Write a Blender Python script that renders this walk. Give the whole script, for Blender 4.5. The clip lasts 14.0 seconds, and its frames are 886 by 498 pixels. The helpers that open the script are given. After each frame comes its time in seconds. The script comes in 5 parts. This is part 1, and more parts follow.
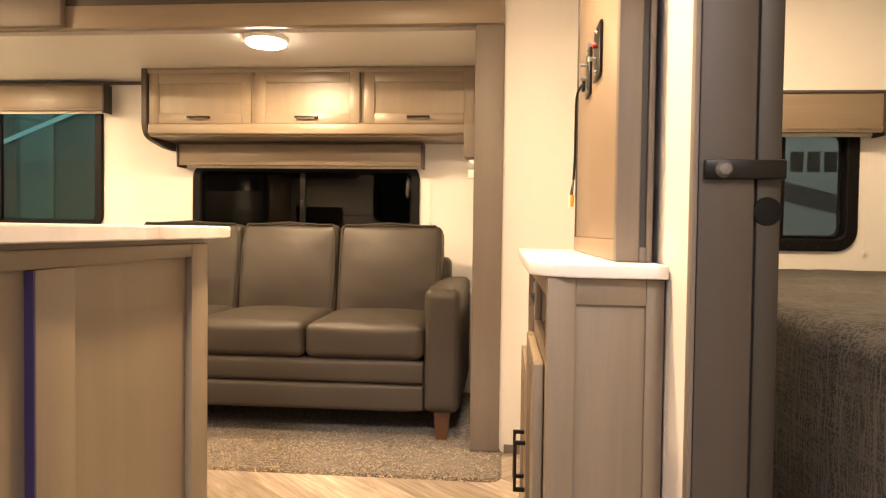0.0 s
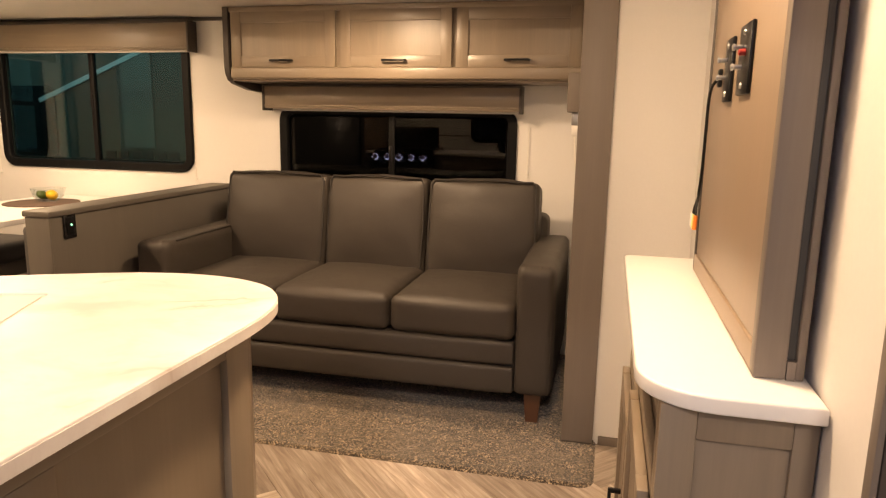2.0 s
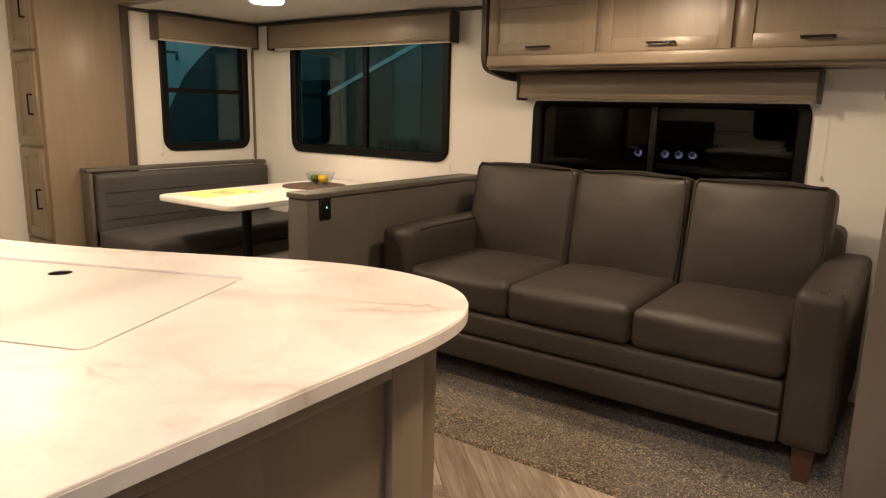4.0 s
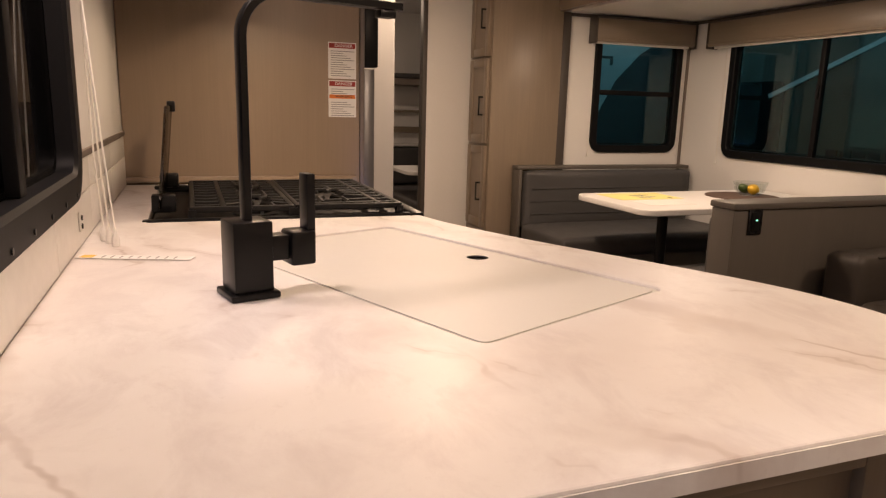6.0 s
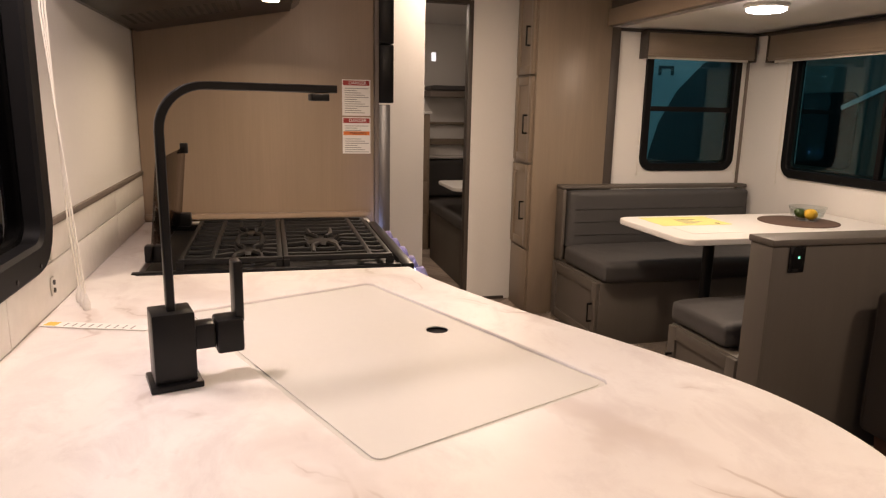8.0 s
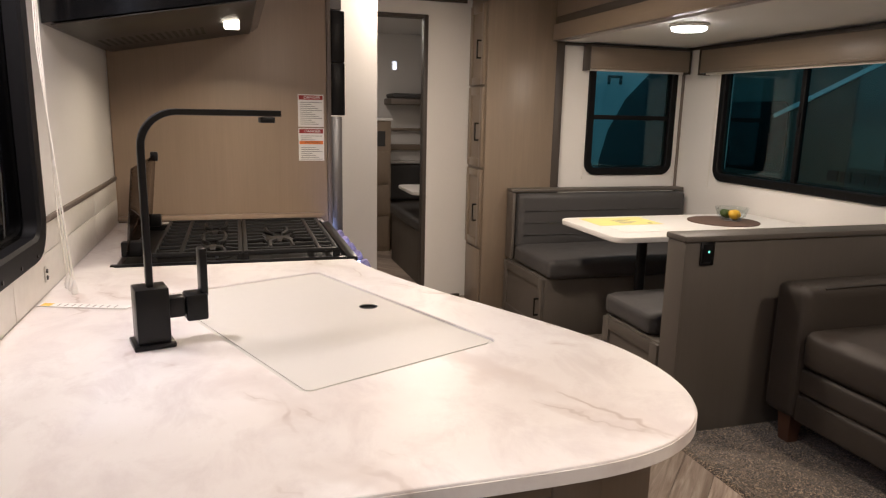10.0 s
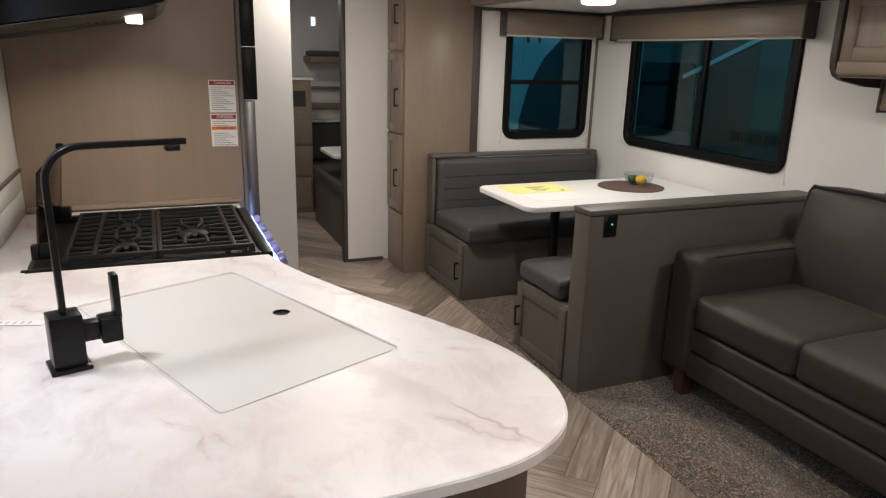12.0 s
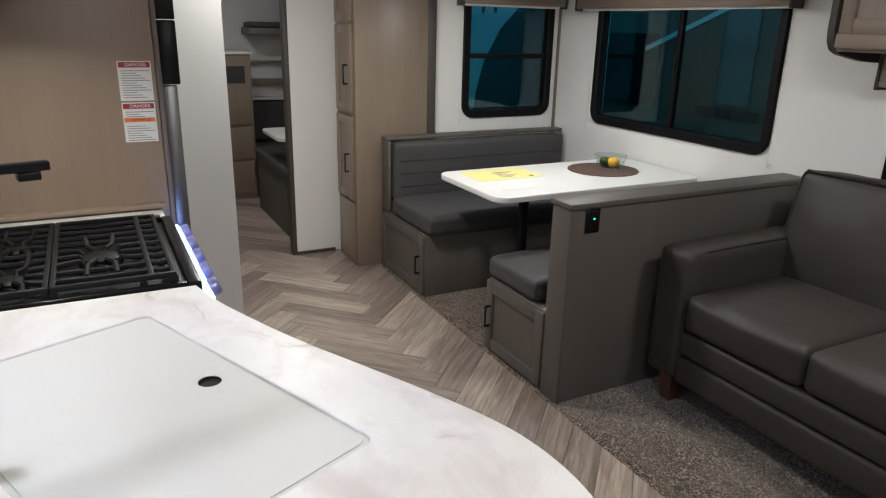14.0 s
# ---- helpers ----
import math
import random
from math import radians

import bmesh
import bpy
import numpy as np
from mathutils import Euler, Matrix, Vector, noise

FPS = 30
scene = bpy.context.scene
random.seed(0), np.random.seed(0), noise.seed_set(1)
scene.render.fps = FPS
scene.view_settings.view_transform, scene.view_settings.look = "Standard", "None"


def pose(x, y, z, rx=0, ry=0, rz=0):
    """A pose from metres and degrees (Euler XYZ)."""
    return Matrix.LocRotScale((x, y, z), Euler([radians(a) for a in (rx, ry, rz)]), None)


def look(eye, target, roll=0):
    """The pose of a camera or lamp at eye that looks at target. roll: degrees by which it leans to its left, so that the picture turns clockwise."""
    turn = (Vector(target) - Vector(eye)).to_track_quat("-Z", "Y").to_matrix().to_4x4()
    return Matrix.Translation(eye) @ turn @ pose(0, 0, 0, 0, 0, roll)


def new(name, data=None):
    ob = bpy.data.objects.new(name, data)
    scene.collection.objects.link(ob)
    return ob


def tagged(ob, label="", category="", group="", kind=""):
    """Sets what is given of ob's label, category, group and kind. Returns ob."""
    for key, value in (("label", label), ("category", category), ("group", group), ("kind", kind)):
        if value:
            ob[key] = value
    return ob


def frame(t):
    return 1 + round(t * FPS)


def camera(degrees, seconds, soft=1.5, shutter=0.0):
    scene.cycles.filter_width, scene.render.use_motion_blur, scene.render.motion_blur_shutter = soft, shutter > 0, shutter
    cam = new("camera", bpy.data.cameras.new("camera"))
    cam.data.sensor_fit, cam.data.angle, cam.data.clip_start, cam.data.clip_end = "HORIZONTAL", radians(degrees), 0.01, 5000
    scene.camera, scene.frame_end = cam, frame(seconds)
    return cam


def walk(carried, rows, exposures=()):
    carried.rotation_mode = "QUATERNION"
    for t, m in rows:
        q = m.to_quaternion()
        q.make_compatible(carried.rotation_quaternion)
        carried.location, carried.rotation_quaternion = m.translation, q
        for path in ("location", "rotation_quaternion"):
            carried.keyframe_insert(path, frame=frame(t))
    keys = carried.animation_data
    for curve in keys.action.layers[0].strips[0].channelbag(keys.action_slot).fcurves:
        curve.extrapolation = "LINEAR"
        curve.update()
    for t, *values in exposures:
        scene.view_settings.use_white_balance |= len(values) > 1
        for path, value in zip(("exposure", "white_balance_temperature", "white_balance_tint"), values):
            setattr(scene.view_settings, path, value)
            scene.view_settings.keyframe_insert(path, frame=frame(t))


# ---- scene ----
cam = camera(66.2, 14.0, soft=1.25)
METRES, EYE, TILT, LEAN, TURN = 2.1, 0.95, 0.0, 0.0, 5.1
ROWS = [
    (0.0, 0.0, 0.0, 0.0, 0.02, -1.58, -0.76),
    (0.5, 0.0068, 0.013, 0.0352, 1.83, -2.18, -0.78),
    (1.0, 0.0084, 0.0568, 0.0678, 2.67, -5.63, -0.81),
    (1.5, 0.008, 0.1191, 0.1164, 5.09, -9.15, -0.86),
    (2.0, 0.0071, 0.1423, 0.149, 8.59, -10.75, -1.03),
    (4.5, 0.0006, 0.2917, 0.1266, 37.69, -11.49, -1.39),
    (5.0, -0.0263, 0.3088, 0.1148, 45.4, -11.49, -1.48),
    (5.5, -0.0488, 0.3039, 0.1103, 55.0, -11.44, -1.61),
    (6.0, -0.0569, 0.309, 0.1184, 64.79, -11.76, -1.5),
    (6.5, -0.0549, 0.3415, 0.1407, 69.85, -11.95, -1.1),
    (7.0, -0.0719, 0.378, 0.162, 70.88, -11.84, -1.11),
    (9.5, 0.047, 0.3988, 0.1792, 70.04, -11.53, -1.24),
    (10.0, 0.0826, 0.3959, 0.1864, 68.26, -11.43, -1.23),
    (10.5, 0.1014, 0.394, 0.1923, 65.88, -11.34, -1.26),
    (11.0, 0.1156, 0.3932, 0.2065, 64.07, -11.33, -1.37),
    (11.5, 0.1248, 0.4008, 0.23, 62.72, -12.61, -1.38),
    (12.0, 0.1202, 0.4043, 0.2565, 62.25, -15.83, -1.46),
    (12.5, 0.0999, 0.4061, 0.2766, 61.81, -18.17, -1.52),
    (13.0, 0.0524, 0.4119, 0.2813, 60.83, -19.26, -1.35),
    (13.5, -0.0012, 0.4317, 0.2822, 59.32, -19.19, -1.43),
    (14.0, -0.0466, 0.467, 0.2624, 57.86, -18.08, -1.28),
]
EXPOSURES = [
    (0.0, 1.55, 7700, 15),
    (2.0, 0.8, 7600, 19),
    (4.5, 0.12, 6300, 12),
    (5.0, -0.03, 6350, 18),
    (5.5, -0.2, 6450, 21),
    (6.0, -0.22, 6400, 23),
    (7.0, -0.15, 6250, 24),
    (9.5, -0.02, 5480, 14),
    (11.0, -0.06, 5120, 15),
    (12.5, -0.05, 4750, 7),
    (14.0, -0.03, 4570, 6),
]
walk(cam, [(t, pose(0, 0, EYE, TILT, LEAN, TURN) @ pose(METRES * x, METRES * y, METRES * z, 90 + pitch, roll, yaw)) for t, x, y, z, yaw, pitch, roll in ROWS], EXPOSURES)

# ---- world and lights ----
world = bpy.data.worlds.new("night_hall")
scene.world = world
world.use_nodes = True
world.node_tree.nodes["Background"].inputs[0].default_value = (0.76, 0.80, 0.82, 1)
world.node_tree.nodes["Background"].inputs[1].default_value = 0.5
WARM = (1.0, 0.745, 0.47)


def ceiling_lamp(x, y, z, watts, size=0.15):
    lamp = bpy.data.lights.new("led_lamp", "AREA")
    lamp.shape, lamp.size, lamp.energy, lamp.color = "DISK", size, watts, WARM
    ob = new("led_lamp", lamp)
    ob.matrix_basis = pose(x, y, z - 0.042)
    return ob


SLIDE_Z, MAIN_Z = 1.815, 2.10
# last two are unseen lamps added to brighten the bedroom and bunk room
LAMPS = [(-3.07, 3.115, SLIDE_Z, 10), (-1.09, 3.03, SLIDE_Z, 11), (-3.0, 1.72, MAIN_Z, 27), (-0.19, 1.52, MAIN_Z, 14.2), (0.95, 1.9, MAIN_Z, 9), (-5.4, 1.8, MAIN_Z, 5)]
for x, y, z, w in LAMPS:
    ceiling_lamp(x, y, z, w)
TASK_X, TASK_Y = -1.15, 0.555
# cool task light under the wall cabinet above the sink
task = ceiling_lamp(TASK_X, TASK_Y, 1.79, 4.2, 0.12)
task.data.spread = radians(150)
task.data.color = (1.0, 0.79, 0.62)
# blue awning strip outside the entry
strip = bpy.data.lights.new("awning_led", "AREA")
strip.shape, strip.size, strip.size_y, strip.energy, strip.color = "RECTANGLE", 2.6, 0.3, 2.5, (0.30, 0.24, 1.0)
new("awning_led", strip).matrix_basis = look((-0.5, -0.75, 2.05), (-0.5, 0.6, 0.9))
# unseen hall lamp, added to brighten the entry side through the open entry
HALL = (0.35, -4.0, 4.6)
bay = bpy.data.lights.new("added_hall_lamp", "AREA")
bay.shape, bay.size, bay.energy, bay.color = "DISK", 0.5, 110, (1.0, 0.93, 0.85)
new("added_hall_lamp", bay).matrix_basis = look((HALL[0], HALL[1], HALL[2] - 0.02), (0.1, 0.6, 0.6))

# ---- materials ----


def srgb(r, g, b):
    return tuple(((c / 255 + 0.055) / 1.055) ** 2.4 if c > 10 else c / 255 / 12.92 for c in (r, g, b))


class Nodes:
    """A small builder for one node material."""

    def __init__(self, name):
        self.m = bpy.data.materials.new(name)
        self.m.use_nodes = True
        self.t = self.m.node_tree
        self.b = self.t.nodes["Principled BSDF"]
        self.co = self.add("ShaderNodeTexCoord")

    def add(self, kind, **props):
        n = self.t.nodes.new(kind)
        for k, v in props.items():
            setattr(n, k, v)
        return n

    def link(self, a, b):
        self.t.links.new(a, b)

    def mapped(self, scale, rot=(0, 0, 0)):
        n = self.add("ShaderNodeMapping")
        n.inputs["Scale"].default_value = scale
        n.inputs["Rotation"].default_value = rot
        self.link(self.co.outputs["Object"], n.inputs["Vector"])
        return n.outputs["Vector"]

    def noise(self, vec, scale, detail=3, rough=0.55, distort=0.0):
        n = self.add("ShaderNodeTexNoise")
        n.inputs["Scale"].default_value, n.inputs["Detail"].default_value = scale, detail
        n.inputs["Roughness"].default_value, n.inputs["Distortion"].default_value = rough, distort
        self.link(vec, n.inputs["Vector"])
        return n.outputs["Fac"]

    def ramp(self, fac, stops):
        n = self.add("ShaderNodeValToRGB")
        e = n.color_ramp.elements
        while len(e) < len(stops):
            e.new(0.5)
        for el, (p, c) in zip(e, stops):
            el.position, el.color = p, (*c, 1) if len(c) == 3 else c
        self.link(fac, n.inputs["Fac"])
        return n.outputs["Color"]

    def mix(self, fac, a, b, mode="MIX"):
        n = self.add("ShaderNodeMix", data_type="RGBA", blend_type=mode)
        for sock, v in ((n.inputs[0], fac), (n.inputs[6], a), (n.inputs[7], b)):
            if isinstance(v, (int, float)):
                sock.default_value = v
            elif isinstance(v, tuple):
                sock.default_value = (*v, 1)
            else:
                self.link(v, sock)
        return n.outputs[2]

    def bump(self, h, strength, dist=0.002):
        n = self.add("ShaderNodeBump")
        n.inputs["Strength"].default_value, n.inputs["Distance"].default_value = strength, dist
        self.link(h, n.inputs["Height"])
        self.link(n.outputs["Normal"], self.b.inputs["Normal"])

    def base(self, c):
        if isinstance(c, tuple):
            self.b.inputs["Base Color"].default_value = (*c, 1)
        else:
            self.link(c, self.b.inputs["Base Color"])

    def rough(self, r, vary=None, amount=0.1):
        if vary is None:
            self.b.inputs["Roughness"].default_value = r
            return
        n = self.add("ShaderNodeMapRange")
        n.inputs["To Min"].default_value, n.inputs["To Max"].default_value = r - amount, r + amount
        self.link(vary, n.inputs["Value"])
        self.link(n.outputs["Result"], self.b.inputs["Roughness"])


def dulled(m, level):
    m.node_tree.nodes["Principled BSDF"].inputs["Specular IOR Level"].default_value = level
    return m


def shade(c, f):
    return tuple(min(1, x * f) for x in c)


def plain(name, c, rough=0.5, metal=0.0, grain=40, vary=0.12, bump=0.08):
    n = Nodes(name)
    v = n.mapped((1, 1, 1))
    big, fine = n.noise(v, 2.2, 4), n.noise(v, grain, 5)
    col = n.mix(big, shade(c, 1 - vary), shade(c, 1 + vary))
    col = n.mix(n.ramp(fine, [(0.35, (0, 0, 0)), (0.7, (1, 1, 1))]), col, n.mix(0.5, col, shade(c, 1 + vary)))
    n.base(col)
    n.b.inputs["Metallic"].default_value = metal
    n.rough(rough, big, 0.06)
    n.bump(fine, bump, 0.001)
    return n.m


def wood(name, c, along="z", contrast=0.16, rough=0.40):
    n = Nodes(name)
    s = {"z": (15, 15, 1.0), "x": (1.0, 15, 15), "y": (15, 1.0, 15)}[along]
    s2 = {"z": (170, 170, 7), "x": (7, 170, 170), "y": (170, 7, 170)}[along]
    a, f = n.noise(n.mapped(s), 1, 5, 0.62, 0.8), n.noise(n.mapped(s2), 1, 4, 0.6)
    cloud = n.noise(n.mapped((1, 1, 1)), 1.7, 3)
    col = n.mix(n.ramp(a, [(0.3, (0, 0, 0)), (0.72, (1, 1, 1))]), shade(c, 1 - contrast), shade(c, 1 + contrast))
    col = n.mix(n.ramp(f, [(0.38, (0, 0, 0)), (0.62, (1, 1, 1))]), n.mix(0.22, col, shade(c, 0.7)), col)
    col = n.mix(0.4, col, n.mix(cloud, shade(c, 0.86), shade(c, 1.14)))
    n.base(col)
    n.rough(rough, a, 0.07)
    n.b.inputs["Coat Weight"].default_value, n.b.inputs["Coat Roughness"].default_value = 0.18 if rough < 0.45 else 0.0, 0.30
    n.bump(f, 0.12, 0.0008)
    return n.m


def leather(name, c):
    n = Nodes(name)
    v = n.mapped((1, 1, 1))
    vor = n.add("ShaderNodeTexVoronoi")
    vor.inputs["Scale"].default_value = 420
    n.link(v, vor.inputs["Vector"])
    big, mid = n.noise(v, 3, 4), n.noise(v, 14, 4, 0.6, 0.6)
    n.base(n.mix(big, shade(c, 0.85), shade(c, 1.18)))
    n.rough(0.5, mid, 0.07)
    n.b.inputs["Specular IOR Level"].default_value = 0.36
    add = n.add("ShaderNodeMath", operation="ADD")
    mul = n.add("ShaderNodeMath", operation="MULTIPLY")
    mul.inputs[1].default_value = 5.0
    n.link(mid, mul.inputs[0])
    n.link(mul.outputs[0], add.inputs[0])
    n.link(vor.outputs["Distance"], add.inputs[1])
    n.bump(add.outputs[0], 0.22, 0.002)
    return n.m


def marble(name):
    n = Nodes(name)
    v = n.mapped((1, 1, 1))
    warp = n.noise(v, 1.9, 5, 0.6)

    def vein(scale, turn, phase, distort):
        w = n.add("ShaderNodeTexWave", wave_type="BANDS", bands_direction="X", wave_profile="SIN")
        for key, value in (("Scale", scale), ("Distortion", distort), ("Detail", 4), ("Detail Scale", 3.6), ("Detail Roughness", 0.55), ("Phase Offset", phase)):
            w.inputs[key].default_value = value
        n.link(n.mapped((1, 1, 1), (0, 0, turn)), w.inputs["Vector"])
        f = w.outputs["Fac"]
        return n.ramp(f, [(0.9955, (0, 0, 0)), (0.9995, (1, 1, 1))]), n.ramp(f, [(0.84, (0, 0, 0)), (0.985, (1, 1, 1))])

    gate = n.ramp(n.noise(v, 4.2, 4), [(0.50, (0, 0, 0)), (0.60, (1, 1, 1))])
    gate2 = n.ramp(n.noise(n.mapped((1, 1, 1), (0, 0, 1.1)), 3.3, 4), [(0.42, (0, 0, 0)), (0.62, (1, 1, 1))])
    l1, h1 = vein(1.0, radians(58), 0.6, 3.4)
    l2, h2 = vein(1.55, radians(48), 2.2, 4.2)
    col = n.mix(n.ramp(warp, [(0.36, (0, 0, 0)), (0.66, (1, 1, 1))]), (0.80, 0.775, 0.75), (0.70, 0.65, 0.615))
    col = n.mix(n.mix(0.48, n.mix(1.0, h1, gate2, "MULTIPLY"), (0, 0, 0)), col, (0.50, 0.42, 0.37))
    col = n.mix(n.mix(0.62, n.mix(1.0, h2, gate, "MULTIPLY"), (0, 0, 0)), col, (0.50, 0.42, 0.37))
    col = n.mix(n.mix(0.45, n.mix(1.0, l1, gate, "MULTIPLY"), (0, 0, 0)), col, (0.36, 0.27, 0.22))
    col = n.mix(n.mix(0.60, n.mix(1.0, l2, gate, "MULTIPLY"), (0, 0, 0)), col, (0.38, 0.30, 0.25))
    mottle = n.ramp(n.noise(n.mapped((1, 1.5, 1), (0, 0, 0.6)), 7.5, 6, 0.68, 0.5), [(0.47, (0, 0, 0)), (0.66, (0.55, 0.55, 0.55))])
    col = n.mix(mottle, col, (0.60, 0.545, 0.525))
    speck = n.ramp(n.noise(v, 55, 5, 0.7), [(0.62, (0, 0, 0)), (0.74, (0.22, 0.22, 0.22))])
    col = n.mix(speck, col, (0.52, 0.46, 0.42))
    fine = n.noise(v, 220, 4)
    n.base(col)
    n.rough(0.43, n.noise(v, 9, 4), 0.08)
    n.bump(fine, 0.07, 0.0006)
    return n.m


def carpet_mat(name):
    n = Nodes(name)
    v = n.mapped((1, 1, 1))
    a, b, tuft = n.noise(v, 130, 3, 0.85), n.noise(v, 5, 4), n.noise(v, 34, 4, 0.7, 0.6)
    col = n.ramp(a, [(0.39, srgb(12, 10, 8)), (0.5, srgb(60, 50, 40)), (0.61, srgb(198, 176, 147))])
    col = n.mix(n.ramp(tuft, [(0.40, (0.55, 0.55, 0.55)), (0.56, (0, 0, 0))]), col, srgb(34, 29, 25))
    col = n.mix(n.ramp(b, [(0.42, (0, 0, 0)), (0.60, (0.8, 0.8, 0.8))]), col, n.mix(0.4, col, srgb(112, 100, 86)))
    n.base(col)
    n.rough(0.95)
    n.b.inputs["Sheen Weight"].default_value = 0.25
    n.bump(a, 0.9, 0.006)
    return n.m


def plank_mat(name):
    n = Nodes(name)
    info = n.add("ShaderNodeObjectInfo")
    geo = n.add("ShaderNodeNewGeometry")
    rnd = n.add("ShaderNodeMath", operation="ADD")
    n.link(info.outputs["Random"], rnd.inputs[0])
    n.link(geo.outputs["Random Per Island"], rnd.inputs[1])
    fr = n.add("ShaderNodeMath", operation="FRACT")
    n.link(rnd.outputs[0], fr.inputs[0])
    uv = n.add("ShaderNodeUVMap")
    off = n.add("ShaderNodeVectorMath", operation="MULTIPLY_ADD")
    n.link(uv.outputs["UV"], off.inputs[0])
    off.inputs[1].default_value = (2.6, 34, 1)
    comb = n.add("ShaderNodeCombineXYZ")
    mul = n.add("ShaderNodeMath", operation="MULTIPLY")
    mul.inputs[1].default_value = 71
    n.link(fr.outputs[0], mul.inputs[0])
    n.link(mul.outputs[0], comb.inputs[0])
    n.link(mul.outputs[0], comb.inputs[1])
    n.link(comb.outputs[0], off.inputs[2])
    g = n.noise(off.outputs[0], 1.4, 5, 0.62, 0.7)
    f = n.noise(off.outputs[0], 6, 4, 0.6)
    col = n.ramp(g, [(0.28, srgb(122, 108, 97)), (0.5, srgb(160, 147, 135)), (0.74, srgb(196, 186, 175))])
    tone = n.ramp(fr.outputs[0], [(0.0, (0.55, 0.53, 0.52)), (0.5, (0.82, 0.81, 0.80)), (1.0, (1.2, 1.19, 1.18))])
    col = n.mix(1.0, col, tone, "MULTIPLY")
    n.base(col)
    n.rough(0.42, g, 0.08)
    n.bump(f, 0.12, 0.0008)
    return n.m


def emitter(name, c, strength):
    n = Nodes(name)
    n.base(tuple(c))
    n.b.inputs["Emission Color"].default_value = (*c, 1)
    n.b.inputs["Emission Strength"].default_value = strength
    return n.m


def window_glass(name, tint, gloss=0.05):
    n = Nodes(name)
    n.t.nodes.remove(n.b)
    tr, gl, mx, fz = n.add("ShaderNodeBsdfTransparent"), n.add("ShaderNodeBsdfGlossy"), n.add("ShaderNodeMixShader"), n.add("ShaderNodeLayerWeight")
    tr.inputs["Color"].default_value = (*tint, 1)
    gl.inputs["Roughness"].default_value = 0.01
    fz.inputs["Blend"].default_value = 0.35
    pw = n.add("ShaderNodeMath", operation="POWER")
    pw.inputs[1].default_value = 3.0
    n.link(fz.outputs["Facing"], pw.inputs[0])
    sc = n.add("ShaderNodeMath", operation="MULTIPLY_ADD")
    sc.inputs[1].default_value, sc.inputs[2].default_value = 0.55, gloss
    n.link(pw.outputs[0], sc.inputs[0])
    n.link(sc.outputs[0], mx.inputs[0])
    n.link(tr.outputs[0], mx.inputs[1])
    n.link(gl.outputs[0], mx.inputs[2])
    out = [x for x in n.t.nodes if x.bl_idname == "ShaderNodeOutputMaterial"][0]
    n.link(mx.outputs[0], out.inputs["Surface"])
    return n.m


TAUPE = (0.226, 0.177, 0.128)
M_WOOD = wood("taupe_cabinet_wood", TAUPE, "z")
M_WOODX = wood("taupe_cabinet_wood_lengthwise", TAUPE, "x")
M_WOODY = wood("taupe_cabinet_wood_crosswise", TAUPE, "y")
M_PANEL = wood("light_taupe_panel", (0.295, 0.222, 0.160), "z", 0.1, 0.42)
M_BOOTH = wood("grey_booth_wood", (0.100, 0.088, 0.075), "z", 0.1, 0.5)
M_BOOTHX = wood("grey_booth_wood_lengthwise", (0.100, 0.088, 0.075), "x", 0.1, 0.5)
M_TRIM = wood("grey_trim_wood", (0.165, 0.137, 0.115), "z", 0.1, 0.52)
M_DARK = plain("charcoal_laminate", (0.060, 0.048, 0.039), 0.5)
M_DARKLEAF = plain("dark_brown_laminate", (0.034, 0.028, 0.023), 0.5)
M_DARKTRIM = plain("dark_bronze_trim", (0.055, 0.045, 0.038), 0.5)
M_WALL = plain("white_wallboard", (0.74, 0.725, 0.70), 0.62, 0, 90, 0.03, 0.12)
M_CEIL = plain("white_ceiling_vinyl", (0.66, 0.645, 0.625), 0.55, 0, 120, 0.04, 0.2)
M_SOFA = leather("grey_brown_leatherette", (0.043, 0.0362, 0.0305))
M_BOOTHVINYL = leather("charcoal_booth_vinyl", (0.062, 0.060, 0.060))
M_MARBLE = marble("marble_laminate")
M_LID = plain("cream_sink_cover", (0.63, 0.61, 0.565), 0.5, 0, 60, 0.03, 0.05)
M_BLACK = dulled(plain("matte_black_metal", (0.006, 0.006, 0.0065), 0.33, 0.0, 90, 0.1, 0.05), 0.24)
M_IRON = dulled(plain("black_cast_iron", (0.006, 0.0058, 0.0058), 0.5, 0.0, 160, 0.2, 0.25), 0.22)
M_RUBBER = dulled(plain("black_window_frame_paint", (0.006, 0.006, 0.0065), 0.5, 0, 80, 0.1, 0.06), 0.12)
M_FRIDGE = plain("dark_brushed_steel", (0.20, 0.20, 0.205), 0.32, 1.0, 60, 0.05, 0.05)
M_STEEL = plain("brushed_stainless", (0.42, 0.42, 0.42), 0.34, 1.0, 60, 0.05, 0.05)
M_GLOSSBLACK = plain("gloss_black_glass", (0.008, 0.008, 0.009), 0.12, 0, 60, 0.05, 0.02)
M_CARPET = carpet_mat("speckled_carpet")
M_PLANK = plank_mat("herringbone_vinyl_plank")
M_JOINT = plain("dark_floor_joint", (0.07, 0.06, 0.052), 0.7)
M_LEG = wood("red_brown_leg_wood", (0.085, 0.038, 0.022), "z", 0.2, 0.35)
M_TABLE = plain("white_table_laminate", (0.78, 0.765, 0.745), 0.34, 0, 70, 0.03, 0.04)
M_LED = emitter("led_diffuser", (1.0, 0.86, 0.68), 22)
M_HALLLED = emitter("hall_lamp_lens", (0.93, 0.97, 1.0), 12)
M_HOODLED = emitter("hood_lamp_lens", (1.0, 0.80, 0.5), 7)
M_KNOBLED = emitter("knob_backlight", (0.55, 0.62, 1.0), 7)
